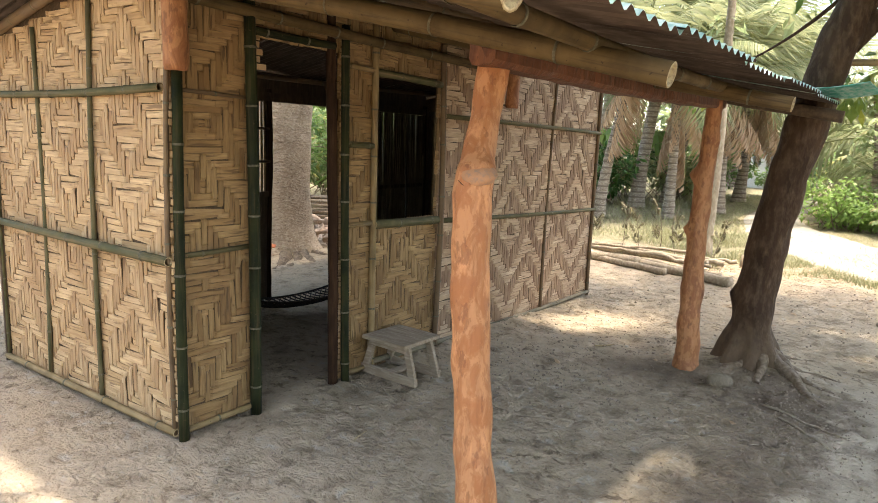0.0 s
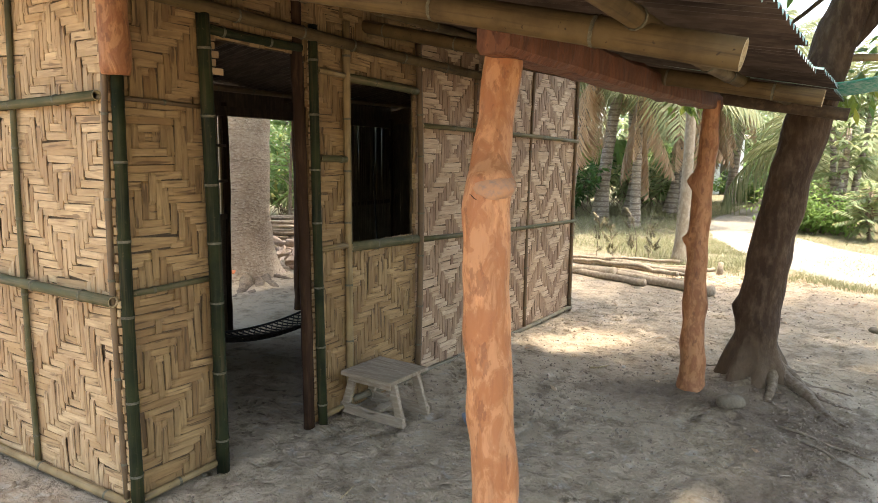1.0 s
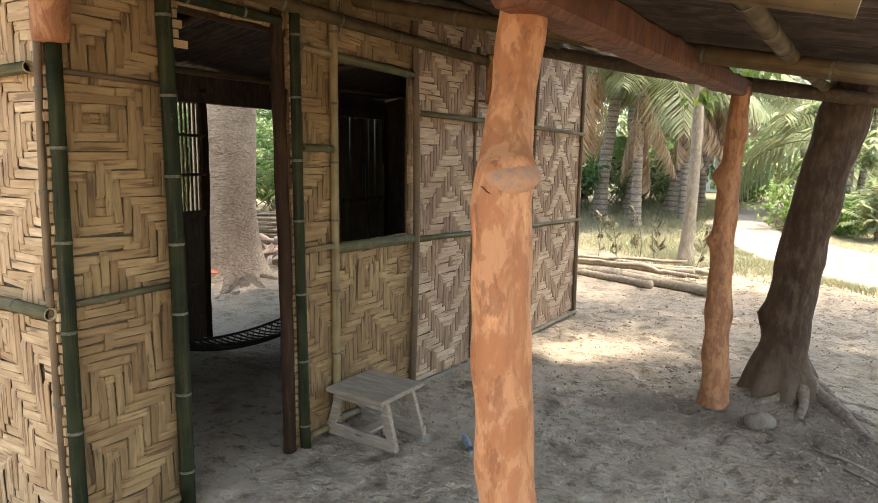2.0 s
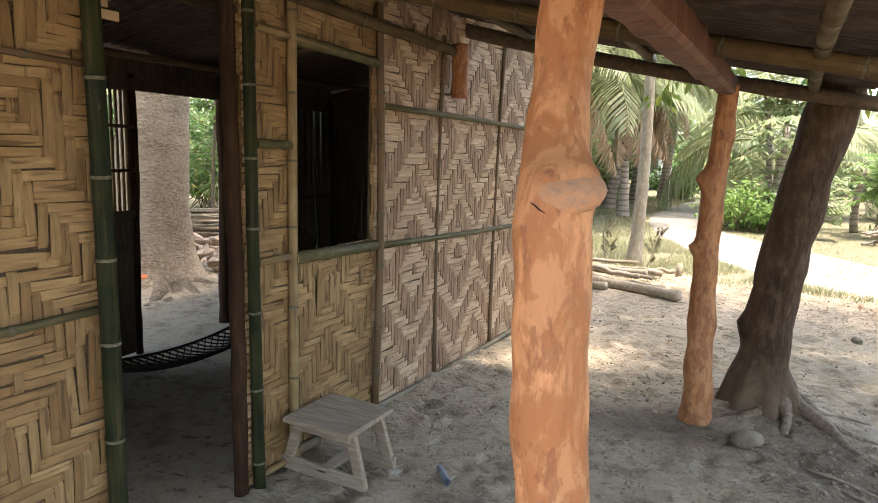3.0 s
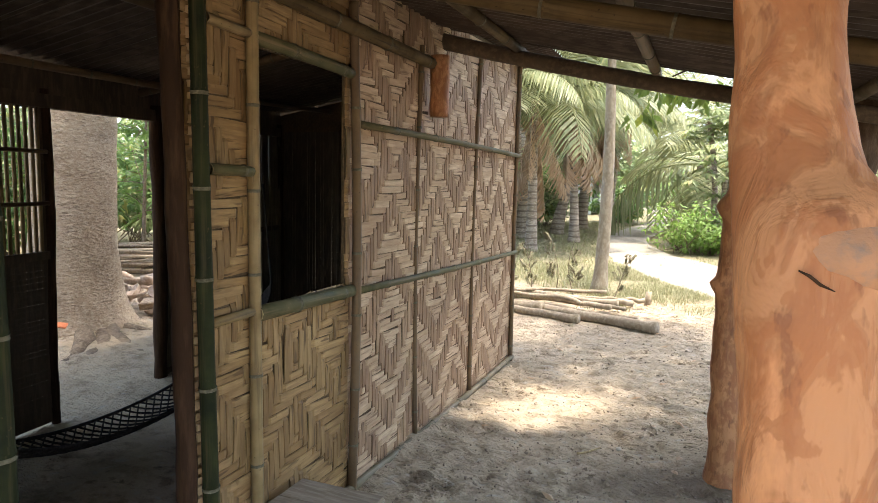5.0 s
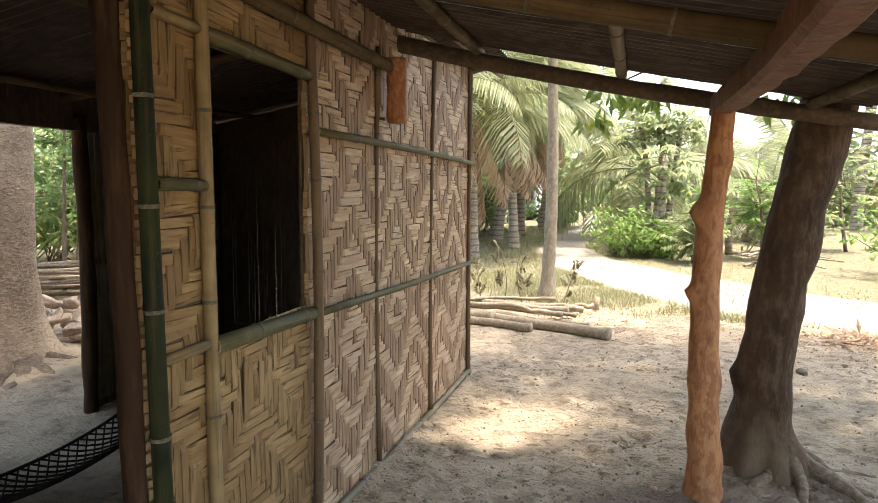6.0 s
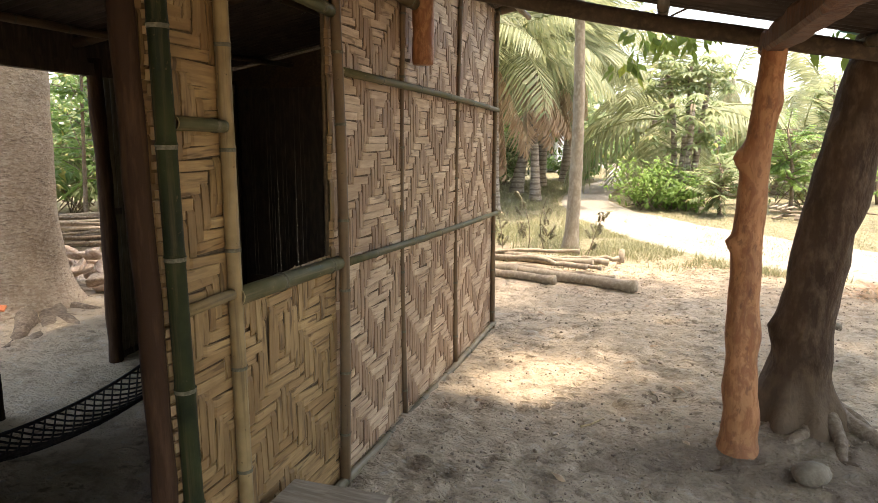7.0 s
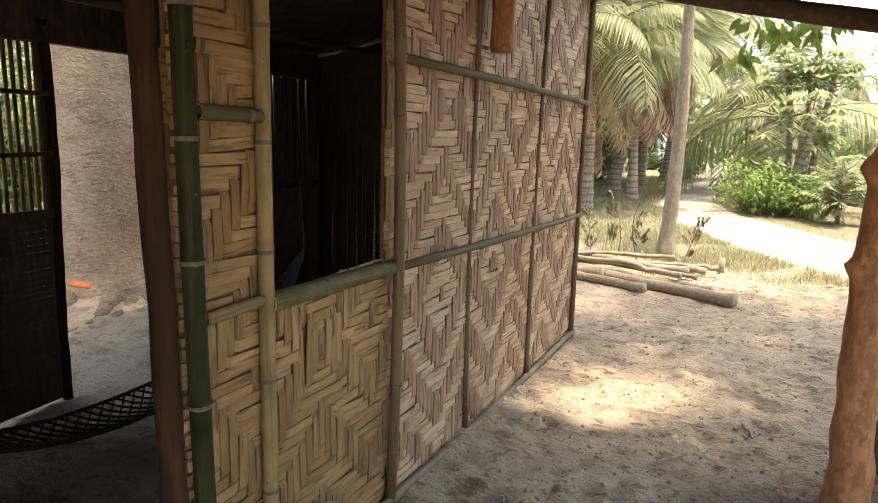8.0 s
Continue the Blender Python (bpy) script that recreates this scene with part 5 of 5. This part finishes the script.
# pile of logs
LOGS = [((-1.84, 7.46), (-3.75, 8.10), 0.055), ((-2.05, 7.86), (-3.9, 8.45), 0.035), ((-2.3, 8.15), (-4.0, 8.72), 0.032), ((-2.35, 8.55), (-4.2, 8.85), 0.04),
        ((-2.25, 8.80), (-4.1, 9.05), 0.028), ((-2.6, 7.62), (-3.9, 7.92), 0.045), ((-2.05, 8.62), (-3.1, 8.30), 0.025), ((-3.05, 7.80), (-3.9, 7.95), 0.07),
        ((-2.35, 7.95), (-3.6, 8.75), 0.026), ((-2.15, 8.35), (-3.8, 8.35), 0.030), ((-2.5, 8.75), (-3.9, 8.30), 0.022), ((-2.2, 8.05), (-2.9, 8.35), 0.02)]
for k, (a, b, r) in enumerate(LOGS):
    geo = Geo()
    pts = []
    for f in np.linspace(0, 1, 16):
        x, y = a[0] + (b[0] - a[0]) * f, a[1] + 0.30 + (b[1] - a[1]) * f + 0.05 * math.sin(3 * f + k)
        pts.append((x, y, ground_z(x, y) + r * 0.85 + (0.09 if k in (6, 2, 8, 9, 11) else 0.14 if k == 10 else 0.0)))
    tube(geo, pts, [r * (1 - 0.2 * f + 0.22 * math.exp(-f * 22)) for f in np.linspace(0, 1, 16)], 12, rough=0.22, freq=6, seed=k, bumps=((0.9, 1.0, 0.05, 0.5, 0.012),))
    tagged(part("log", geo, LOGWOOD, smooth=True), "long cut branch log in a low pile on the dirt", "log", "pile of logs")
geo = Geo()
tube(geo, [(-2.05, 9.2, -0.03), (-2.04, 9.21, 0.15)], [0.038, 0.032], 10, rough=0.2)
tagged(part("stump", geo, LOGWOOD, smooth=True), "short cut stump in the dry grass", "stump")


# ---- palms ----
def frond_mesh(name, length, arch, mat, seed, limp=0.0, pairs=32):
    """A feathered leaf along +x: rib and drooping leaflets."""
    rng = random.Random(seed)
    geo = Geo()
    pts = []
    for i in range(13):
        f = i / 12
        pts.append(Vector((length * (f - 0.18 * arch * f ** 3), 0.05 * math.sin(3 * f + seed), length * (0.42 * (1 - limp) * f - arch * 0.62 * f * f - limp * 0.3 * f))))
    tube(geo, pts, [0.028 * (1 - 0.85 * i / 12) for i in range(13)], 5)
    for k in range(pairs):
        f = 0.12 + 0.88 * (k + rng.random() * 0.6) / pairs
        i = min(int(f * 12), 11)
        p = pts[i].lerp(pts[i + 1], f * 12 - i)
        d = (pts[i + 1] - pts[i]).normalized()
        ll = length * 0.34 * math.sin(math.pi * (0.14 + 0.80 * f)) * rng.uniform(0.8, 1.1)
        for sg in (-1, 1):
            s = Vector((d.x * 0.55, sg * (0.9 - 0.6 * limp), d.z * 0.55 - 0.25 - 1.2 * limp * rng.random())).normalized()
            n, w = len(geo.v), 0.022 + 0.010 * rng.random()
            tip, mid = p + s * ll + Vector((0, 0, -ll * rng.uniform(0.25, 0.65))), p + s * ll * 0.55 + Vector((0, 0, -ll * 0.08))
            geo.v.extend(tuple(q) for q in (p - d * w * 0.5, p + d * w * 0.5, mid + d * w, mid - d * w, tip))
            geo.face((n, n + 1, n + 2, n + 3))
            geo.face((n + 3, n + 2, n + 4))
    return geo.mesh(name, mat)


GREENFRONDS = [frond_mesh("frond", 2.6, a, FROND, s) for a, s in ((0.55, 1), (0.85, 2), (1.15, 3))]
DEADFRONDS = [frond_mesh("dead_frond", 2.2, 0.10, DEADFROND, 4, 0.55, 30), frond_mesh("dead_frond", 1.9, 0.22, DEADFROND, 5, 0.7, 28)]


def palm(x, y, height, lean, r, seed, green=15, dead=4, scale=1.0, low=-25, label="coconut palm with a ringed grey trunk and arching fronds"):
    rng = random.Random(seed)
    t = thing("palm_tree", label, "palm tree", "coconut palms")
    geo = Geo()
    n = max(14, int(height / 0.11))
    pts, rs = [], []
    for i in range(n + 1):
        f = i / n
        pts.append((x + lean[0] * f ** 1.4, y + lean[1] * f ** 1.4, -0.05 + (height + 0.05) * f))
        rs.append(r * (1 + 0.55 * math.exp(-f * height * 2.6) - 0.25 * f) * (1.06 if i % 2 else 0.98))
    tube(geo, pts, rs, 12, rough=0.06, freq=4, seed=seed)
    part("trunk", geo, PALMBARK, t, smooth=True)
    top = pts[-1]
    for k in range(green):
        el = rng.uniform(low, 66)
        m = pose(*top, 0, 0, 360 * k / green + rng.uniform(-14, 14)) @ pose(0, 0, 0, rng.uniform(-14, 14), -el + 15, 0)
        part("frond", GREENFRONDS[0 if el > 35 else (1 if el > 5 else 2)], FROND, t, m=m @ Matrix.Scale(scale * rng.uniform(0.85, 1.15), 4))
    for k in range(dead):
        m = pose(*top, 0, 0, rng.uniform(0, 360)) @ pose(0.05, 0, -0.15, rng.uniform(-20, 20), rng.uniform(55, 84), 0)
        part("dead_frond", DEADFRONDS[k % 2], DEADFROND, t, "dry brown hanging frond", m=m @ Matrix.Scale(scale * rng.uniform(0.65, 1.1), 4) @ Matrix.Diagonal((1.0, 0.4, 0.55, 1.0)))
    return t


palm(-6.25, 16.2, 4.6, (0.45, 0.3), 0.155, 1, dead=5)
palm(-5.75, 17.0, 4.3, (0.75, 0.5), 0.15, 2, dead=5)
palm(-5.25, 18.8, 3.3, (1.0, 0.2), 0.14, 3, dead=8, low=-5)
palm(-4.75, 14.2, 3.0, (-0.1, 0.3), 0.10, 4, green=14, dead=9, scale=1.05, low=2)
palm(-4.35, 16.6, 3.2, (-0.2, 0.2), 0.10, 20, green=14, dead=9, scale=1.05, low=2)
palm(-5.9, 13.2, 3.3, (0.5, 0.2), 0.11, 19, dead=7, low=0)
palm(-5.0, 21.0, 3.6, (0.3, 0.0), 0.15, 5, dead=9)
palm(-4.6, 23.5, 4.4, (0.4, 0.2), 0.15, 6, dead=7)
palm(-6.8, 20.5, 5.0, (-0.4, 0.3), 0.16, 7)
palm(-8.2, 18.0, 4.4, (0.3, 0.3), 0.16, 8)
palm(-1.6, 20.5, 1.9, (0.1, 0.0), 0.17, 9, dead=3, scale=1.35)
palm(1.3, 20.5, 1.5, (0.4, 0.3), 0.14, 10, dead=3, scale=0.8)
palm(-2.0, 25.5, 3.4, (0.3, 0.3), 0.16, 11)
palm(-7.6, 28.0, 5.5, (0.5, 0.2), 0.16, 12)
palm(3.4, 24.0, 2.6, (-0.4, 0.2), 0.14, 13, scale=0.8)
palm(0.6, 33.0, 3.9, (0.5, 0.0), 0.17, 14, green=8)
palm(5.5, 27.0, 6.2, (0.5, 0.2), 0.17, 15)
palm(-8.5, 26.0, 6.0, (0.5, 0.2), 0.17, 16)
palm(9.0, 24.0, 5.0, (0.5, 0.2), 0.17, 17)
palm(-11.5, 20.0, 5.4, (0.5, 0.2), 0.17, 18)


def papaya(x, y, height, seed, count=24, size=0.55, lean=(0.1, 0.0)):
    rng = random.Random(seed)
    t = thing("papaya_tree", "papaya tree with a crown of lobed pale green leaves", "papaya tree")
    geo = Geo()
    top = Vector((x + lean[0], y + lean[1], height))
    limb(geo, (x, y, -0.04), top, 0.08, 0.05, 0.1, rng, 10)
    crown, stalks = Geo(), Geo()
    for _ in range(count):
        d = rand_dir(rng, 0.45)
        d.z = abs(d.z) * 0.8 + rng.uniform(-0.25, 0.25)
        p = top + Vector((0, 0, rng.uniform(-0.5, 0.15)))
        e = p + d * size * rng.uniform(0.7, 1.5)
        limb(stalks, p, e, 0.010, 0.007, 0.06, rng, 5, 5)
        for k in range(7):
            a = radians(-130 + 43 * k)
            flat = Vector((d.x, d.y, 0)).normalized() if Vector((d.x, d.y, 0)).length > 0.1 else Vector((1, 0, 0))
            dirn = flat * math.cos(a) + Vector((-flat.y, flat.x, 0)) * math.sin(a) + Vector((0, 0, -0.35))
            leaf_card(crown, e, dirn, Vector((0, 0, 1)), size * rng.uniform(0.42, 0.62), size * 0.085, 0.15)
    part("trunk", geo, PALMBARK, t, smooth=True)
    part("leaf_stalk", stalks, LEAFPALE, t)["kind"] = "stuff"
    part("crown", crown, LEAFPALE, t)


papaya(-1.25, 17.2, 2.95, 1, 46, 0.5)
papaya(-1.40, 17.4, 2.8, 2, 36, 0.45, lean=(-0.2, 0))
papaya(-1.05, 17.0, 2.8, 3, 36, 0.45, lean=(0.3, 0.1))
papaya(-1.3, 16.6, 1.5, 4, 22)
papaya(0.3, 16.8, 1.3, 5, 18, 0.45)
papaya(-1.2, 16.2, 2.1, 6, 20, 0.5)


def bush(x, y, w, h, count, mat, label, seed, length=0.13, wide=0.035):
    rng = random.Random(seed)
    t = thing("bush", label, "bush")
    stems, crown = Geo(), Geo()
    for k in range(int(9 + w * 8)):
        a = Vector((x + rng.gauss(0, w * 0.22), y + rng.gauss(0, w * 0.22), -0.03))
        b = Vector((x + rng.gauss(0, w * 0.42), y + rng.gauss(0, w * 0.42), h * rng.uniform(0.35, 1.0)))
        limb(stems, a, b, 0.012, 0.004, 0.1, rng, 5, 5)
        for f in (0.45, 0.75, 1.0):
            clump(crown, rng, a.lerp(b, f), 0.24, count // 24, length, wide, droop=0.2)
    part("undergrowth", stems, ROOT, t)["kind"] = "stuff"
    part("crown", crown, mat, t)


bush(-1.85, 15.6, 1.2, 0.95, 420, LEAFBRIGHT, "bright green leafy bush at the bend of the track", 1)
bush(-1.15, 15.6, 0.9, 0.65, 300, LEAFBRIGHT, "bright green leafy bush at the bend of the track", 2)
bush(-1.1, 16.3, 1.3, 0.9, 320, LEAFPALE, "pale green shrub behind the bend of the track", 3)
bush(1.2, 16.8, 1.4, 1.2, 360, LEAFPALE, "loose pale green shrub", 4)
bush(2.6, 13.6, 1.6, 1.1, 420, LEAFBRIGHT, "bright green leafy bush beside the track", 5)
bush(-4.3, 26.5, 0.9, 0.7, 160, LEAF, "green shrub by the far track", 6)
bush(-7.6, 16.5, 2.2, 1.8, 420, LEAFDARK, "dark green undergrowth behind the palms", 7, 0.2, 0.05)
bush(4.2, 15.8, 2.0, 1.6, 420, LEAFPALE, "loose pale green shrub", 9)
for k, (x, y, w, hh) in enumerate(((-6.6, 19.6, 1.8, 1.9), (-6.1, 21.6, 1.6, 1.7), (-8.4, 19.8, 2.2, 2.4), (-4.5, 25.0, 1.4, 1.3), (-7.4, 23.0, 2.4, 2.4), (-10.4, 18.6, 2.4, 2.4))):
    bush(x, y, w, hh, 460, LEAF if k % 2 else LEAFPALE, "dense green undergrowth among the palm trunks", 40 + k, 0.2, 0.05)

for k, (x, y, w, hh) in enumerate(((-11.5, 8.5, 2.4, 2.2), (-12.0, 10.5, 2.6, 2.4), (-10.2, 11.2, 2.2, 2.0), (-13.0, 6.5, 2.6, 2.2), (-9.4, 12.6, 2.4, 2.2), (-14.0, 9.0, 3.0, 3.0), (-12.6, 12.6, 3.0, 2.8))):
    bush(x, y, w, hh, 620, LEAFPALE if k % 2 else LEAF, "tall loose green thicket behind the hut", 20 + k, 0.2, 0.05)

# slim trees on the open ground
for x, y, h, mat in ((0.75, 15.6, 1.6, LEAFBRIGHT), (1.7, 17.5, 2.6, LEAFPALE), (2.9, 18.2, 2.9, LEAFPALE), (-0.55, 14.9, 0.95, LEAFPALE), (4.6, 19.0, 3.4, LEAFPALE)):
    leafy_sapling(x, y, h, 40, mat, "slim young tree with fine pale leaves", rng, 0.15, 0.035, 0.7, 0.35, 0.04)
for x, y in ((-3.35, 8.9), (-3.15, 9.1), (-2.85, 9.05), (-2.45, 9.15), (-3.7, 9.2), (-4.1, 9.0)):
    leafy_sapling(x, y, rng.uniform(0.45, 0.75), 9, DRYWEED, "small dark weed in the dry grass", rng, 0.05, 0.013, 0.10, 0.3, 0.006)

# banana plants
for k, (x, y) in enumerate(((-6.9, 18.2), (-7.6, 17.0), (-9.0, 16.0), (-5.9, 22.5))):
    t = thing("banana_plant", "banana plant with broad torn green leaves", "banana plant", "banana plants")
    geo, crown = Geo(), Geo()
    limb(geo, (x, y, -0.03), (x + 0.1, y, 1.5), 0.10, 0.06, 0.05, rng, 9)
    for q in range(8):
        d = rand_dir(rng, 0.2)
        d.z = 0
        p = Vector((x + 0.1, y, 1.45))
        for s in range(7):
            a = p + d * 0.2 * s + Vector((0, 0, 0.30 * s - 0.045 * s * s))
            b = p + d * 0.2 * (s + 1) + Vector((0, 0, 0.30 * (s + 1) - 0.045 * (s + 1) ** 2))
            sd = d.cross(Vector((0, 0, 1))).normalized() * 0.20 * math.sin(math.pi * (s + 0.7) / 8)
            n = len(crown.v)
            crown.v.extend(tuple(v) for v in (a, b * 1.0, b + sd * 1.0 - Vector((0, 0, 0.08)), a + sd - Vector((0, 0, 0.08)), b - sd - Vector((0, 0, 0.08)), a - sd - Vector((0, 0, 0.08))))
            crown.face((n, n + 1, n + 2, n + 3))
            crown.face((n, n + 5, n + 4, n + 1))
    part("trunk", geo, LOGWOOD, t, smooth=True)
    part("leaves", crown, LEAFBRIGHT, t)

# stack of poles and brush on the open ground
for k in range(26):
    x, y = 0.35 + rng.uniform(-0.1, 0.75), 14.2 + rng.uniform(-0.4, 0.5)
    geo = Geo()
    a = rng.uniform(-70, 60)
    z, ln = 0.03 + 0.010 * k, rng.uniform(0.22, 0.42)
    tube(geo, [(x, y, z), (x + ln * math.cos(radians(a)), y + ln * math.sin(radians(a)), z + rng.uniform(-0.01, 0.05)), (x + 2 * ln * math.cos(radians(a + 12)), y + 2 * ln * math.sin(radians(a + 12)), z - 0.02)], [0.026, 0.02, 0.010], 7, rough=0.25)
    tagged(part("branch", geo, LOGWOOD, smooth=True), "cut branch in a brush heap on the open ground", "branch", "brush heap")

# small white house far off
house = thing("house", "small far white house with a pale low roof behind the palms", "house", m=pose(-6.35, 30.0, 0, 0, 0, -8) @ Matrix.Scale(1.25, 4))
geo = Geo()
sheet_with_gaps(geo, wall_map((-0.45, 0.0, 0.0), (1, 0, 0), (0, -1, 0)), (0.9, 1.6, 1.85), [(0.12, 0.38, 0.75, 1.35), (0.55, 0.8, 0.0, 1.4)])
part("wall", geo, WHITE, house)
for lo, hi in (((-0.45, 0.02, 0.0), (-0.39, 1.2, 1.6)), ((0.39, 0.02, 0.0), (0.45, 1.2, 1.85)), ((-0.39, 1.14, 0.0), (0.39, 1.2, 1.6))):
    geo = Geo()
    box(geo, lo, hi)
    part("wall", geo, WHITE, house)
geo = Geo()
slab(geo, (-0.75, -0.4, 0.0), (0.7, 1.5, 0.05), 0.01, pose(0, 0, 1.75, 0, -15, 0))
part("roof", geo, WHITE, house)

# dry grass between the yard and the track, and beyond
geo = Geo()


def blade(x, y, h, rng):
    z = ground_z(x, y) - 0.01
    a = rng.uniform(0, 6.283)
    w = 0.0025 + 0.003 * rng.random()
    dx, dy = math.cos(a) * w, math.sin(a) * w
    bx, by = rng.gauss(0, 0.6) * h, rng.gauss(0, 0.6) * h
    n = len(geo.v)
    geo.v.extend(((x - dx, y - dy, z), (x + dx, y + dy, z), (x + bx * 0.4 + dx * 0.7, y + by * 0.4 + dy * 0.7, z + h * 0.6), (x + bx * 0.4 - dx * 0.7, y + by * 0.4 - dy * 0.7, z + h * 0.6), (x + bx, y + by, z + h)))
    geo.face((n, n + 1, n + 2, n + 3))
    geo.face((n + 3, n + 2, n + 4))


def left_of_road(x, y):
    k = min(range(len(left)), key=lambda i: abs(left[i].y - y))
    return left[k].x, right[k].x


for _ in range(42000):
    y = rng.uniform(8.6, 24) if rng.random() < 0.8 else rng.uniform(8.4, 12)
    l, r = left_of_road(0, y)
    x = l - abs(rng.gauss(0, 1.7)) - 0.02 if rng.random() < 0.62 else r + abs(rng.gauss(0, 1.9)) + 0.02
    if y < 9.2 + 1.2 * noise.noise(Vector((x, y, 0))) and x < -1.2 and x > -2.2:
        continue
    if noise.noise(Vector((x * 1.1, y * 1.1, 5))) < (0.08 if y < 10.2 else -0.2):
        continue
    blade(x, y, rng.uniform(0.03, 0.13) * (1.1 if x < l else 0.55) * (1.8 if x < l - 1.2 and rng.random() < 0.25 else 1.0) * (0.6 + 0.4 * min(1, abs(x - (l if x < l else r)) * 1.2)), rng)
for _ in range(9000):
    y = rng.uniform(8.7, 12.5)
    l, r = left_of_road(0, y)
    x = l - abs(rng.gauss(0.15, 0.9))
    if noise.noise(Vector((x * 1.7, y * 1.7, 9))) > -0.12 and y > 8.9 + 0.5 * noise.noise(Vector((x * 1.4, 3, 1))):
        blade(x, y, rng.uniform(0.03, 0.12), rng)
tagged(part("dry_grass", geo, DRYGRASS), "sparse straw-coloured dry grass along the sandy track", "grass", kind="stuff")

# far woods round the clearing
rng = random.Random(77)
woods, trunks = Geo(), Geo()
for k in range(150):
    a = radians(rng.uniform(-60, 240))
    d = rng.uniform(27, 46)
    x, y = -2 + d * math.cos(a), 3 + d * math.sin(a)
    if -7.5 < x < -0.5 and y > 20:
        continue
    h = rng.uniform(4.5, 9.0) if x < -6 or y < 14 else rng.uniform(1.6, 2.8)
    limb(trunks, (x, y, -0.05), (x + rng.uniform(-0.5, 0.5), y, h * 0.75), 0.16, 0.06, 0.3, rng, 7, 5)
    for _ in range(9):
        c = Vector((x + rng.gauss(0, 1.4), y + rng.gauss(0, 1.4), h * rng.uniform(0.25, 1.0)))
        clump(woods, rng, c, 1.3, 26, 0.6, 0.17, droop=0.3)
tagged(part("far_tree_trunks", trunks, PALMBARK), "thin trunks of the far woods", "trees", kind="stuff")
under = Geo()
for _ in range(420):
    a, d = radians(rng.uniform(-60, 240)), rng.uniform(26, 40)
    x, y = -2 + d * math.cos(a), 3 + d * math.sin(a)
    if -6.0 < x < -1.5 and 18 < y < 36:
        continue
    clump(under, rng, (x, y, rng.uniform(0.2, 1.6)), 0.9, 26, 0.45, 0.12)
tagged(part("undergrowth", under, LEAF), "low green undergrowth at the edge of the woods", "shrubs", kind="stuff")

far = Geo()
for k in range(34):
    x, y = rng.uniform(-16, 5), rng.uniform(42, 58)
    hh = rng.uniform(3.4, 6.5) if x < -5 else rng.uniform(1.8, 3.2)
    limb(far, (x, y, -0.05), (x + rng.uniform(-0.6, 0.6), y, hh * 0.8), 0.14, 0.06, 0.3, rng, 7, 5)
    for _ in range(8):
        clump(woods, rng, (x + rng.gauss(0, 1.5), y + rng.gauss(0, 1.5), hh * rng.uniform(0.08, 1.0)), 1.4, 24, 0.7, 0.2, droop=0.3)
tagged(part("distant_tree_trunks", far, PALMBARK), "thin trunks at the end of the track", "trees", kind="stuff")
tagged(part("far_woods", woods, LEAFPALE), "pale green woods round the clearing, haze put into the leaf colour", "trees", kind="stuff")

# unseen trees added behind the camera, to shade and close in the yard
for k, (x, y) in enumerate(((4.5, 1.0), (3.2, -3.2), (-3.0, -4.0), (-8.5, 0.5), (5.5, 7.0))):
    t = thing("unseen_shade_tree", "unseen broad tree added at the edge of the yard for shade", "tree", "shade trees")
    geo, crown = Geo(), Geo()
    limb(geo, (x, y, -0.05), (x + 0.3, y, 3.2), 0.2, 0.12, 0.2, rng, 10)
    for _ in range(6):
        b = Vector((x + rng.uniform(-2.2, 2.2), y + rng.uniform(-2.2, 2.2), rng.uniform(4.2, 6.2)))
        limb(geo, (x + 0.3, y, 3.1), b, 0.09, 0.03, 0.3, rng, 7)
        for _ in range(5):
            clump(crown, rng, b + rand_dir(rng, 0.5) * 1.0, 0.75, 60, 0.24, 0.06)
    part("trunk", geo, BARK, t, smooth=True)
    part("crown", crown, LEAF, t)

# ---- single strips of the woven walls ----
for parent, n, variant, mat, tr in LATE:
    part("strip", strip_piece(n, variant, mat), mat, parent, m=tr)
